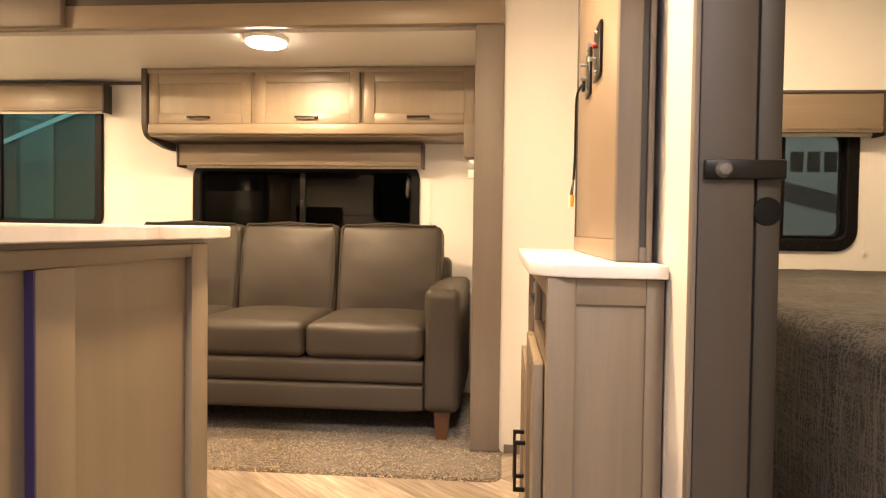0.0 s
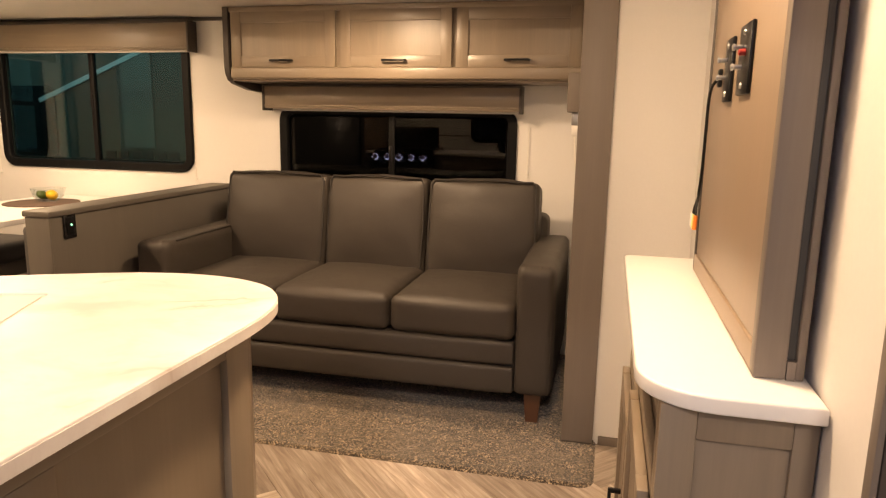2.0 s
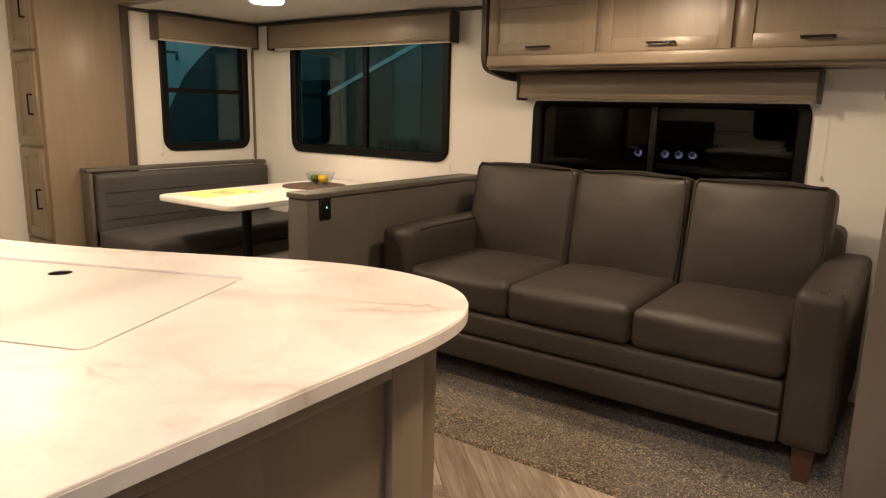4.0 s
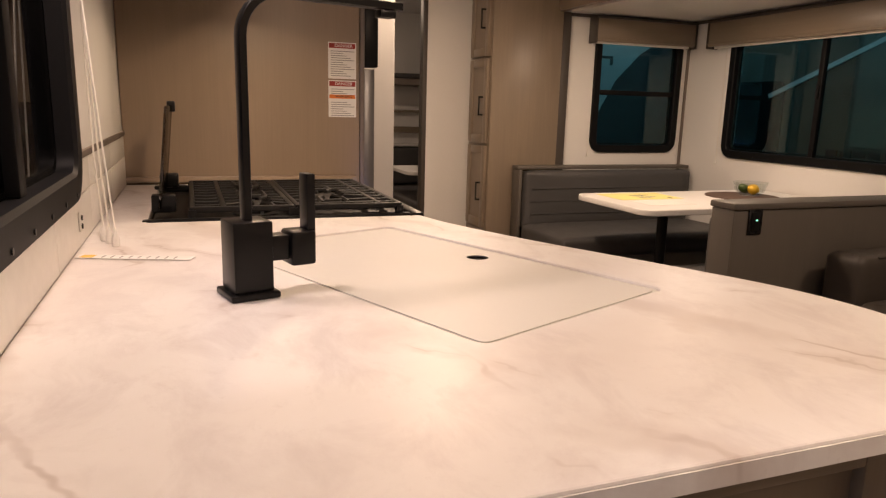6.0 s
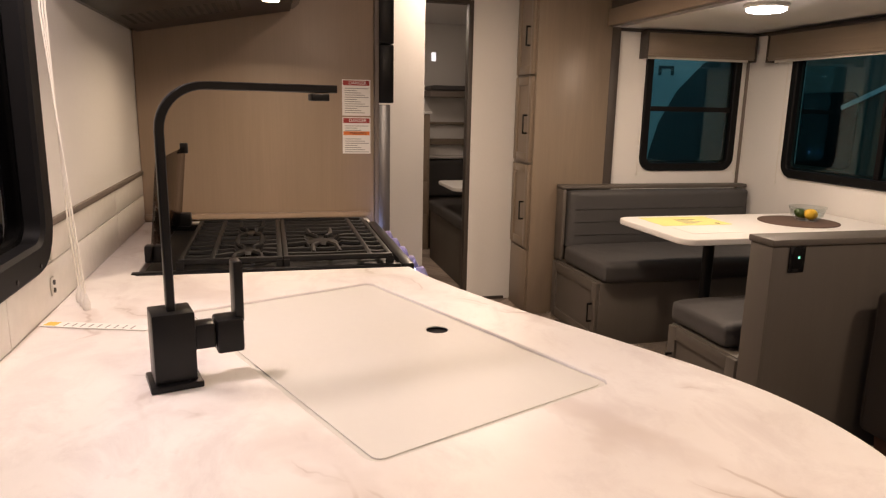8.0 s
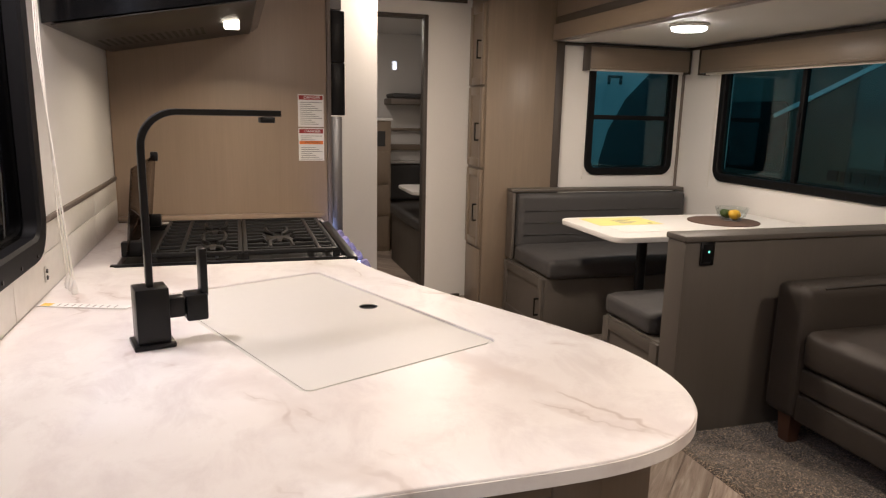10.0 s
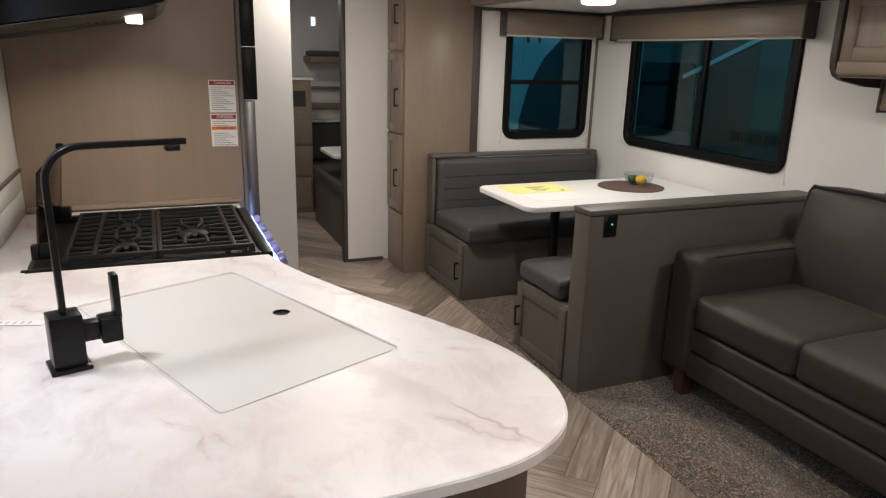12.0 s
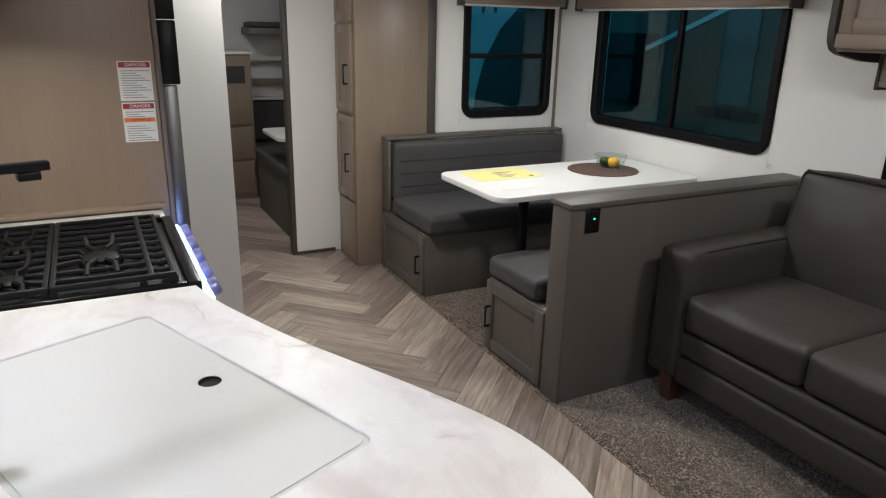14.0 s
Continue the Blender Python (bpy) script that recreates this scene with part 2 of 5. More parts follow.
# silver knob metal with the backlight's violet put into its base colour
M_KNOB = plain("metal_knob_with_violet_glow", (0.30, 0.29, 0.55), 0.35, 0.4)
M_GLASS = window_glass("teal_tinted_glass", (0.46, 0.80, 0.84))
M_DARKGLASS = window_glass("dark_screened_glass", (0.12, 0.12, 0.12), 0.025)
M_GREYGLASS = window_glass("grey_tinted_glass", (0.40, 0.47, 0.47))
M_SMOKE = window_glass("smoked_lid_glass", (0.32, 0.27, 0.23), 0.06)
M_CLEAR = window_glass("clear_glass", (0.93, 0.95, 0.95), 0.02)
M_WHITE = plain("white_paper", (0.78, 0.76, 0.73), 0.6, 0, 80, 0.03, 0.05)
M_INK = plain("black_ink", (0.03, 0.03, 0.03), 0.6)
M_GREYINK = plain("grey_ink", (0.28, 0.27, 0.26), 0.6)
M_RED = plain("red_ink", (0.30, 0.025, 0.022), 0.5)
M_ORANGE = plain("orange_ink", (0.75, 0.20, 0.03), 0.5)
M_YELLOW = plain("yellow_paper", (0.80, 0.73, 0.26), 0.6)
M_CORD = plain("white_cord", (0.75, 0.72, 0.66), 0.6)
M_PLASTIC = plain("white_plastic", (0.72, 0.70, 0.66), 0.4)

# ---- mesh helpers ----


def box(bm, x0, x1, y0, y1, z0, z1, bevel=0.0, seg=2):
    made = bmesh.ops.create_cube(bm, size=1, matrix=Matrix.LocRotScale(((x0 + x1) / 2, (y0 + y1) / 2, (z0 + z1) / 2), None, (x1 - x0, y1 - y0, z1 - z0)))
    if bevel:
        edges = list({e for v in made["verts"] for e in v.link_edges})
        bmesh.ops.bevel(bm, geom=edges, offset=bevel, segments=seg, affect="EDGES", profile=0.5)
    return bm


def boxed(x0, x1, y0, y1, z0, z1, bevel=0.0, seg=2):
    return box(bmesh.new(), x0, x1, y0, y1, z0, z1, bevel, seg)


def prism(pts, z0, z1, bevel=0.0, seg=3):
    bm = bmesh.new()
    f = bm.faces.new([bm.verts.new((x, y, z0)) for x, y in pts])
    up = bmesh.ops.extrude_face_region(bm, geom=[f])
    top = [v for v in up["geom"] if isinstance(v, bmesh.types.BMVert)]
    bmesh.ops.translate(bm, vec=(0, 0, z1 - z0), verts=top)
    bmesh.ops.recalc_face_normals(bm, faces=bm.faces)
    if bevel:
        edges = [e for e in bm.edges if abs(e.verts[0].co.z - e.verts[1].co.z) < 1e-6]
        bmesh.ops.bevel(bm, geom=edges, offset=bevel, segments=seg, affect="EDGES", profile=0.5)
    return bm


def rounded_rect(w, h, r, n=6):
    pts = []
    for cx, cy, a0 in ((w / 2 - r, h / 2 - r, 0), (-w / 2 + r, h / 2 - r, 90), (-w / 2 + r, -h / 2 + r, 180), (w / 2 - r, -h / 2 + r, 270)):
        for i in range(n + 1):
            a = radians(a0 + 90 * i / n)
            pts.append((cx + r * math.cos(a), cy + r * math.sin(a)))
    return pts


def ring(w, h, r, width, depth, lip=0.006):
    """A rounded frame in the xz plane, its front towards -y."""
    bm = bmesh.new()
    loops = []
    for inset, y in ((0, 0), (0, -depth + lip), (lip, -depth), (width - lip, -depth), (width, -depth + lip), (width, 0.03)):
        pts = rounded_rect(w - 2 * inset, h - 2 * inset, max(r - inset, 0.012))
        loops.append([bm.verts.new((x, y, z)) for x, z in pts])
    n = len(loops[0])
    for a, b in zip(loops, loops[1:]):
        for i in range(n):
            bm.faces.new((a[i], a[(i + 1) % n], b[(i + 1) % n], b[i]))
    bmesh.ops.recalc_face_normals(bm, faces=bm.faces)
    return bm


def tube(points, radius, sides=8, flat=None):
    """A swept tube through points; flat gives a second half-width for a box-like section."""
    bm = bmesh.new()
    pts = [Vector(p) for p in points]
    rings, prev = [], None
    for i, p in enumerate(pts):
        d = (pts[min(i + 1, len(pts) - 1)] - pts[max(i - 1, 0)]).normalized()
        if prev is None:
            prev = d.orthogonal().normalized()
        side = (prev - d * prev.dot(d)).normalized()
        prev = side
        other = d.cross(side)
        rings.append([bm.verts.new(p + (side * math.cos(2 * math.pi * k / sides) + other * math.sin(2 * math.pi * k / sides)) * radius) for k in range(sides)])
    for a, b in zip(rings, rings[1:]):
        for k in range(sides):
            bm.faces.new((a[k], a[(k + 1) % sides], b[(k + 1) % sides], b[k]))
    bm.faces.new(rings[0][::-1])
    bm.faces.new(rings[-1])
    bmesh.ops.recalc_face_normals(bm, faces=bm.faces)
    return bm


def disc(x, y, z0, z1, r0, r1, sides=24):
    bm = bmesh.new()
    bmesh.ops.create_cone(bm, cap_ends=True, segments=sides, radius1=r0, radius2=r1, depth=z1 - z0, matrix=Matrix.Translation((x, y, (z0 + z1) / 2)))
    return bm


def turned(profile, x, y, sides=28):
    """A lathe body from (radius, z) pairs."""
    bm = bmesh.new()
    rings = [[bm.verts.new((x + r * math.cos(2 * math.pi * k / sides), y + r * math.sin(2 * math.pi * k / sides), z)) for k in range(sides)] for r, z in profile]
    for a, b in zip(rings, rings[1:]):
        for k in range(sides):
            bm.faces.new((a[k], a[(k + 1) % sides], b[(k + 1) % sides], b[k]))
    bm.faces.new(rings[0][::-1])
    bm.faces.new(rings[-1])
    bmesh.ops.recalc_face_normals(bm, faces=bm.faces)
    return bm


def cushion(x0, x1, y0, y1, z0, z1, r=0.04, bulge=(0.0, 0.0, 0.0), n=14, wrinkle=0.002, seed=0.0):
    """A padded block with rounded edges, crowned faces and slight wrinkles."""
    bm = bmesh.new()
    bmesh.ops.create_cube(bm, size=2)
    bmesh.ops.subdivide_edges(bm, edges=bm.edges[:], cuts=n, use_grid_fill=True)
    h = Vector(((x1 - x0) / 2, (y1 - y0) / 2, (z1 - z0) / 2))
    c = Vector(((x0 + x1) / 2, (y0 + y1) / 2, (z0 + z1) / 2))
    for v in bm.verts:
        u = Vector([math.copysign(abs(a) ** 0.72, a) for a in v.co])
        p = Vector([a * b for a, b in zip(u, h)])
        q = Vector([max(-(b - r), min(b - r, a)) for a, b in zip(p, h)])
        d = p - q
        if d.length > 1e-6:
            p = q + d.normalized() * r
        crown = Vector([math.copysign(bulge[i], u[i]) * (1 - u[(i + 1) % 3] ** 2) * (1 - u[(i + 2) % 3] ** 2) if abs(u[i]) > 0.98 else 0 for i in range(3)])
        w = noise.noise(Vector((c + p) * 9 + Vector((seed, seed, 0)))) + 0.5 * noise.noise(Vector((c + p) * 27))
        v.co = c + p + crown + (d.normalized() * wrinkle * w if d.length > 1e-6 else Vector())
    return bm


def smooth(ob, angle=40):
    for p in ob.data.polygons:
        p.use_smooth = True
    ob.data.set_sharp_from_angle(angle=radians(angle))
    return ob


def moved(bm, m):
    bmesh.ops.transform(bm, matrix=m, verts=bm.verts)
    return bm


def mesh_object(name, bm, material):
    me = bpy.data.meshes.new(name)
    bm.normal_update()
    bm.to_mesh(me)
    bm.free()
    me.materials.append(material)
    return smooth(new(name, me))


def part(name, bm, material, parent, label=""):
    ob = mesh_object(name, bm, material)
    ob.parent = parent
    top = parent
    m = Matrix.Identity(4)
    while top is not None:
        m = top.matrix_basis @ m if top.type == "EMPTY" else m
        top = top.parent
    if parent.type == "EMPTY":
        ob.matrix_parent_inverse = m.inverted()
    return tagged(ob, label) if label else ob


def thing(name, x, y, z, label, category, group=""):
    ob = new(name)
    ob.empty_display_size = 0.05
    ob.matrix_basis = pose(x, y, z)
    return tagged(ob, label, category, group)


def single(name, bm, material, label, category, group=""):
    return tagged(mesh_object(name, bm, material), label, category, group)


def setting(name, bm, material, label, category):
    return tagged(mesh_object(name, bm, material), label, category, "", "structure")


def lettering(words, size, m, material, parent, name="lettering"):
    cu = bpy.data.curves.new(name, "FONT")
    cu.body, cu.size, cu.align_x, cu.align_y, cu.extrude = words, size, "CENTER", "CENTER", 0.0003
    tmp = bpy.data.objects.new(name, cu)
    me = bpy.data.meshes.new_from_object(tmp)
    bpy.data.objects.remove(tmp)
    me.transform(m)
    me.materials.append(material)
    ob = new(name, me)
    ob.parent = parent
    if parent.type == "EMPTY":
        ob.matrix_parent_inverse = parent.matrix_basis.inverted()
    return ob


def wall_bm(axis, p0, p1, u0, u1, z0, z1, holes=()):
    """A wall slab between p0 and p1 on its thin axis, with rectangular openings (u0, u1, z0, z1)."""
    us = sorted({u0, u1, *[h[0] for h in holes], *[h[1] for h in holes]})
    zs = sorted({z0, z1, *[h[2] for h in holes], *[h[3] for h in holes]})
    us, zs = [u for u in us if u0 <= u <= u1], [z for z in zs if z0 <= z <= z1]
    filled = set()
    for i in range(len(us) - 1):
        for j in range(len(zs) - 1):
            cu, cz = (us[i] + us[i + 1]) / 2, (zs[j] + zs[j + 1]) / 2
            if not any(h[0] < cu < h[1] and h[2] < cz < h[3] for h in holes):
                filled.add((i, j))
    bm = bmesh.new()

    def vert(p, u, z):
        return bm.verts.new((p, u, z) if axis == "x" else (u, p, z))

    for i, j in filled:
        a, b, c, d = us[i], us[i + 1], zs[j], zs[j + 1]
        bm.faces.new([vert(p0, u, z) for u, z in ((a, c), (b, c), (b, d), (a, d))])
        bm.faces.new([vert(p1, u, z) for u, z in ((a, c), (a, d), (b, d), (b, c))])
        for di, dj, (e, f) in ((-1, 0, ((a, c), (a, d))), (1, 0, ((b, c), (b, d))), (0, -1, ((a, c), (b, c))), (0, 1, ((a, d), (b, d)))):
            if (i + di, j + dj) not in filled:
                bm.faces.new([vert(p0, *e), vert(p0, *f), vert(p1, *f), vert(p1, *e)])
    bmesh.ops.remove_doubles(bm, verts=bm.verts, dist=1e-5)
    bmesh.ops.recalc_face_normals(bm, faces=bm.faces)
    return bm


# ---- the large structure ----
KY, MY, SY = 0.45, 2.91, 3.92          # kitchen wall, slide opening, slide rear wall
SX0, SX1 = -4.2, -0.11                  # slide-out side walls
PX, BX = 0.30, -4.55                    # bedroom partition, bunk room partition
WIN_A, WIN_B, WIN_C = (3.165, 3.865, 0.927, 1.735), (-3.785, -2.415, 0.926, 1.73), (-1.85, -0.49, 0.80, 1.33)
WIN_K, WIN_BED = (-1.44, -0.62, 1.035, 1.75), (0.88, 1.43, 0.885, 1.42)


def inset(w, d=0.035):
    return (w[0] + d, w[1] - d, w[2] + d, w[3] - d)


setting("floor_base_slide", boxed(SX0 - 0.06, SX1 + 0.06, MY + 0.05, 3.98, -0.10, -0.009), M_JOINT, "dark slide-out floor under the carpet", "floor")
setting("floor_base", boxed(-6.9, 2.6, KY - 0.06, MY + 0.05, -0.10, -0.008), M_JOINT, "dark joint bed under the vinyl plank floor", "floor")
setting("wall_kitchen", wall_bm("y", KY - 0.06, KY, -6.9, 2.6, -0.008, MAIN_Z, [inset(WIN_K), (-0.47, 0.42, -0.008, 1.93)]), M_WALL, "white wallboard side wall with entry opening and galley window", "wall")
setting("wall_slide_side", wall_bm("y", MY, MY + 0.05, -6.9, 2.6, -0.008, MAIN_Z, [(SX0 + 0.02, SX1, -0.008, 1.86), inset(WIN_BED)]), M_WALL, "white wallboard side wall around the slide-out", "wall")
setting("wall_slide_rear", wall_bm("y", SY, SY + 0.06, SX0 - 0.06, SX1 + 0.06, -0.008, 1.9, [inset(WIN_B), inset(WIN_C)]), M_WALL, "white wallboard rear wall of the slide-out", "wall")
setting("wall_slide_end", wall_bm("x", SX0 - 0.06, SX0, MY + 0.05, SY, -0.008, 1.9, [inset(WIN_A)]), M_WALL, "white wallboard end wall beside the dinette", "wall")
setting("wall_slide_other_end", wall_bm("x", SX1, SX1 + 0.06, MY + 0.05, SY, -0.008, 1.9), M_WALL, "white wallboard end wall beside the sofa", "wall")
setting("wall_bedroom", wall_bm("x", PX, PX + 0.112, 1.0905, MY, -0.008, MAIN_Z), M_WALL, "white wallboard partition towards the bedroom", "wall")
setting("wall_bunk_room", wall_bm("x", BX - 0.05, BX, KY, MY, -0.008, MAIN_Z, [(1.40, 2.10, -0.008, 1.965)]), M_WALL, "white partition with the bunk room doorway", "wall")
setting("wall_bedroom_lintel", boxed(PX, PX + 0.112, KY, 1.09, 1.97, MAIN_Z), M_WALL, "white lintel over the bedroom doorway", "wall")
setting("wall_bath", wall_bm("x", -3.14, -3.10, KY, 1.478, -0.008, MAIN_Z), M_WALL, "white wall beside the refrigerator", "wall")
setting("wall_bath_front", wall_bm("y", 1.43, 1.478, BX, -3.14, -0.008, MAIN_Z), M_WALL, "white passage wall of the bathroom", "wall")
setting("wall_rear", boxed(-6.96, -6.9, KY, MY, -0.008, MAIN_Z), M_WALL, "white end wall of the bunk room", "wall")
setting("wall_front", boxed(2.6, 2.66, KY, MY, -0.008, MAIN_Z), M_WALL, "white end wall of the bedroom", "wall")
setting("ceiling", boxed(-6.9, 2.6, KY - 0.06, MY + 0.05, MAIN_Z, MAIN_Z + 0.06), M_CEIL, "white textured vinyl ceiling", "ceiling")
setting("ceiling_slide", boxed(SX0 - 0.06, SX1 + 0.06, MY + 0.05, SY + 0.06, SLIDE_Z, SLIDE_Z + 0.05), M_CEIL, "low white ceiling of the slide-out", "ceiling")
setting("ground", boxed(-40, 40, -40, 40, -1.0, -0.9), M_JOINT, "dark hall floor outside", "ground")

# slide-out surround
header = thing("slide_header", -2.1, 2.87, 1.80, "taupe wooden header beam over the slide-out", "beam")
part("fascia", boxed(SX0 + 0.03, SX1 + 0.10, 2.86, 2.908, 1.816, 1.915, 0.004), M_WOODX, header)
part("upper_fascia", boxed(SX0 + 0.03, SX1 + 0.10, 2.875, 2.908, 1.917, 1.965, 0.006), M_DARKTRIM, header, "dark bronze trim strip")
part("top_board", boxed(SX0 + 0.03, SX1 + 0.10, 2.88, 2.908, 1.9655, 2.094, 0.003), M_WOODX, header)
part("cover_box", boxed(-2.24, -1.935, 2.82, 2.859, 1.818, 1.95, 0.008), M_TRIM, header)
post = thing("slide_post", -0.07, 2.9, 0, "tall grey wooden corner post of the slide-out", "post")
part("board", boxed(-0.131, -0.008, 2.875, 2.965, 0.012, 1.8155, 0.004), M_TRIM, post)
part("base_cap", boxed(-0.135, -0.004, 2.871, 2.969, 0.0, 0.012), M_DARKTRIM, post)
setting("trim_slide_left", boxed(SX0 - 0.02, SX0 + 0.03, 2.895, 2.96, 0, 1.8155, 0.004), M_DARKTRIM, "dark trim at the slide-out's edge", "trim")
setting("trim_slide_corner", boxed(SX0, SX0 + 0.018, SY - 0.018, SY, 0.8, SLIDE_Z, 0.006), M_TRIM, "narrow taupe corner trim", "trim")
setting("trim_slide_cornice", boxed(SX0 + 0.02, -2.0, SY - 0.016, SY, SLIDE_Z - 0.02, SLIDE_Z, 0.004), M_DARKTRIM, "dark cornice strip under the slide-out ceiling", "trim")
setting("trim_end_cornice", boxed(SX0, SX0 + 0.016, MY + 0.06, SY - 0.02, SLIDE_Z - 0.02, SLIDE_Z, 0.004), M_DARKTRIM, "dark cornice strip over the end window", "trim")
setting("baseboard", boxed(0.013, 0.296, 2.895, 2.909, 0.0, 0.035, 0.003), M_TRIM, "low grey baseboard", "baseboard")
setting("trim_ceiling", boxed(BX, BX + 0.012, 1.48, 2.39, MAIN_Z - 0.03, MAIN_Z, 0.004), M_DARKTRIM, "dark cornice strip", "trim")
setting("trim_doorway", box(box(boxed(BX - 0.055, BX + 0.014, 2.085, 2.115, 0, 1.98, 0.003), BX - 0.055, BX + 0.014, 1.48, 2.085, 1.955, 1.98, 0.003), BX - 0.001, BX + 0.012, 2.115, 2.385, 0, 0.02), M_DARKTRIM, "dark bronze trim around the bunk room doorway", "trim")

# ---- windows ----


def window(name, w, place, split="v", at=0.5, screen=False, label="black framed trailer window with teal tinted glass", glass=None):
    """w: (u0, u1, z0, z1) on its wall; place: the pose of the wall's face with x along the wall and -y into the room."""
    u0, u1, z0, z1 = w
    wd, ht = u1 - u0, z1 - z0
    m = place @ Matrix.Translation(((u0 + u1) / 2, 0, (z0 + z1) / 2))
    win = new(name)
    win.matrix_basis = m
    tagged(win, label, "window", "", "structure")

    def sub(nm, bm, mat, lab="", parent=None):
        ob = mesh_object(nm, bm, mat)
        ob.parent = parent or win
        if lab:
            tagged(ob, lab)
        return ob

    fr = sub("window_frame", ring(wd, ht, 0.085, 0.05, 0.018), M_RUBBER)
    sub("inner_frame", ring(wd - 0.07, ht - 0.07, 0.06, 0.03, -0.012), M_RUBBER)
    if split == "v":
        c = -wd / 2 + wd * at
        sub("mullion", boxed(c - 0.016, c + 0.016, -0.004, 0.026, -ht / 2 + 0.05, ht / 2 - 0.05, 0.003), M_RUBBER)
        sub("latch", boxed(c - 0.012, c + 0.006, -0.014, -0.004, -0.03, 0.05, 0.003), M_BLACK)
        halves = [(-wd / 2 + 0.04, c - 0.016, -ht / 2 + 0.04, ht / 2 - 0.04), (c + 0.016, wd / 2 - 0.04, -ht / 2 + 0.04, ht / 2 - 0.04)]
    else:
        c = -ht / 2 + ht * at
        sub("mullion", boxed(-wd / 2 + 0.05, wd / 2 - 0.05, -0.004, 0.026, c - 0.016, c + 0.016, 0.003), M_RUBBER)
        halves = [(-wd / 2 + 0.04, wd / 2 - 0.04, -ht / 2 + 0.04, c - 0.016), (-wd / 2 + 0.04, wd / 2 - 0.04, c + 0.016, ht / 2 - 0.04)]
    for a, b, lo, hi in halves:
        sub("pane", boxed(a, b, 0.012, 0.016, lo, hi), glass or M_GLASS).visible_shadow = False
    n = 7
    for k in range(n):
        for s in (-1, 1):
            x = -wd / 2 + 0.09 + (wd - 0.18) * k / (n - 1)
            sub("screw", moved(disc(0, 0, 0, 0.002, 0.004, 0.004, 8), Matrix.Translation((x, -0.018, s * (ht / 2 - 0.016))) @ pose(0, 0, 0, 90)), M_BLACK, "", fr)
    return win


REAR, END, GALLEY = Matrix.Translation((0, SY, 0)), Matrix.Translation((SX0, 0, 0)) @ pose(0, 0, 0, 0, 0, 90), Matrix.Translation((0, KY, 0)) @ pose(0, 0, 0, 0, 0, 180)
window("window_1", WIN_B, REAR, "v", 0.505)
window("window_2", WIN_A, END, "h", 0.495)
window("window_3", WIN_C, REAR, "v", 0.49, label="black framed window behind the sofa, dark outside", glass=M_DARKGLASS)
window("window_4", (-WIN_K[1], -WIN_K[0], WIN_K[2], WIN_K[3]), GALLEY, "v", 0.55, label="black framed galley window onto the dark night", glass=M_DARKGLASS)
window("window_5", WIN_BED, Matrix.Translation((0, MY, 0)), "v", 0.45, label="black framed bedroom window with rounded corners", glass=M_GREYGLASS)


def valance(u0, u1, z0, z1, place, deep=0.085, label="taupe wood-grain valance box above the window"):
    v = new("window_valance")
    v.matrix_basis = place
    tagged(v, label, "valance")

    def sub(nm, bm, mat):
        ob = mesh_object(nm, bm, mat)
        ob.parent = v
    sub("front_board", boxed(u0 + 0.012, u1 - 0.012, -deep, -deep + 0.016, z0, z1 - 0.012, 0.003), M_WOODX)
    sub("front_lip", boxed(u0 + 0.012, u1 - 0.012, -deep - 0.004, -deep + 0.0, z0 + 0.012, z0 + 0.02, 0.001), M_WOODX)
    sub("top_board", boxed(u0, u1, -deep - 0.006, -0.002, z1 - 0.012, z1, 0.002), M_DARKTRIM)
    for a in (u0, u1 - 0.012):
        sub("end_board", boxed(a, a + 0.012, -deep - 0.006, -0.002, z0 - 0.012, z1 - 0.012, 0.002), M_DARKTRIM)
    sub("rolled_shade", tube([(u0 + 0.02, -0.045, z0 + 0.03), (u1 - 0.02, -0.045, z0 + 0.03)], 0.024, 12), M_CORD)
    sub("hem_bar", boxed(u0 + 0.03, u1 - 0.03, -0.05, -0.038, z0 - 0.012, z0 + 0.004, 0.003), M_CORD)
    return v


valance(-3.93, -2.36, 1.63, 1.79, REAR)
valance(3.11, 3.905, 1.645, 1.80, END)
valance(-1.90, -0.46, 1.31, 1.44, REAR, 0.11)
valance(0.80, 1.488, 1.357, 1.522, Matrix.Translation((0, MY, 0)), 0.09)


def pull_cord(x, y, z0, z1, label="thin white blind cord with a small toggle"):
    t = thing("blind_cord", x, y, z0, label, "cord")
    part("cord", tube([(x, y, z0 + 0.02), (x + 0.002, y, (z0 + z1) / 2), (x, y, z1)], 0.0014, 6), M_CORD, t)
    part("toggle", turned([(0.002, z0 + 0.024), (0.006, z0 + 0.01), (0.005, z0)], x, y, 10), M_PLASTIC, t)


for x, z in ((-2.40, 0.88), (-3.82, 0.88)):
    pull_cord(x, SY - 0.012, z, 1.63)
for y in (3.15, 3.88):
    pull_cord(SX0 + 0.012, y, 0.90, 1.64)
pull_cord(-0.43, SY - 0.012, 0.98, 1.31)
pull_cord(1.46, MY - 0.012, 0.87, 1.375)

# ---- ceiling lights ----


def ceiling_light(x, y, z):
    t = thing("ceiling_light", x, y, z, "round slim white surface-mounted ceiling light, switched on", "lamp", "ceiling lights")
    part("rim", turned([(0.100, z), (0.103, z - 0.008), (0.096, z - 0.018), (0.090, z - 0.02)], x, y, 40), M_PLASTIC, t)
    part("diffuser", turned([(0.090, z - 0.0195), (0.087, z - 0.031), (0.076, z - 0.036), (0.035, z - 0.038)], x, y, 40), M_LED, t, "glowing frosted diffuser")
    return t


for x, y, z, w in LAMPS:
    ceiling_light(x, y, z)

# ---- pulls and doors shared by the cabinets ----


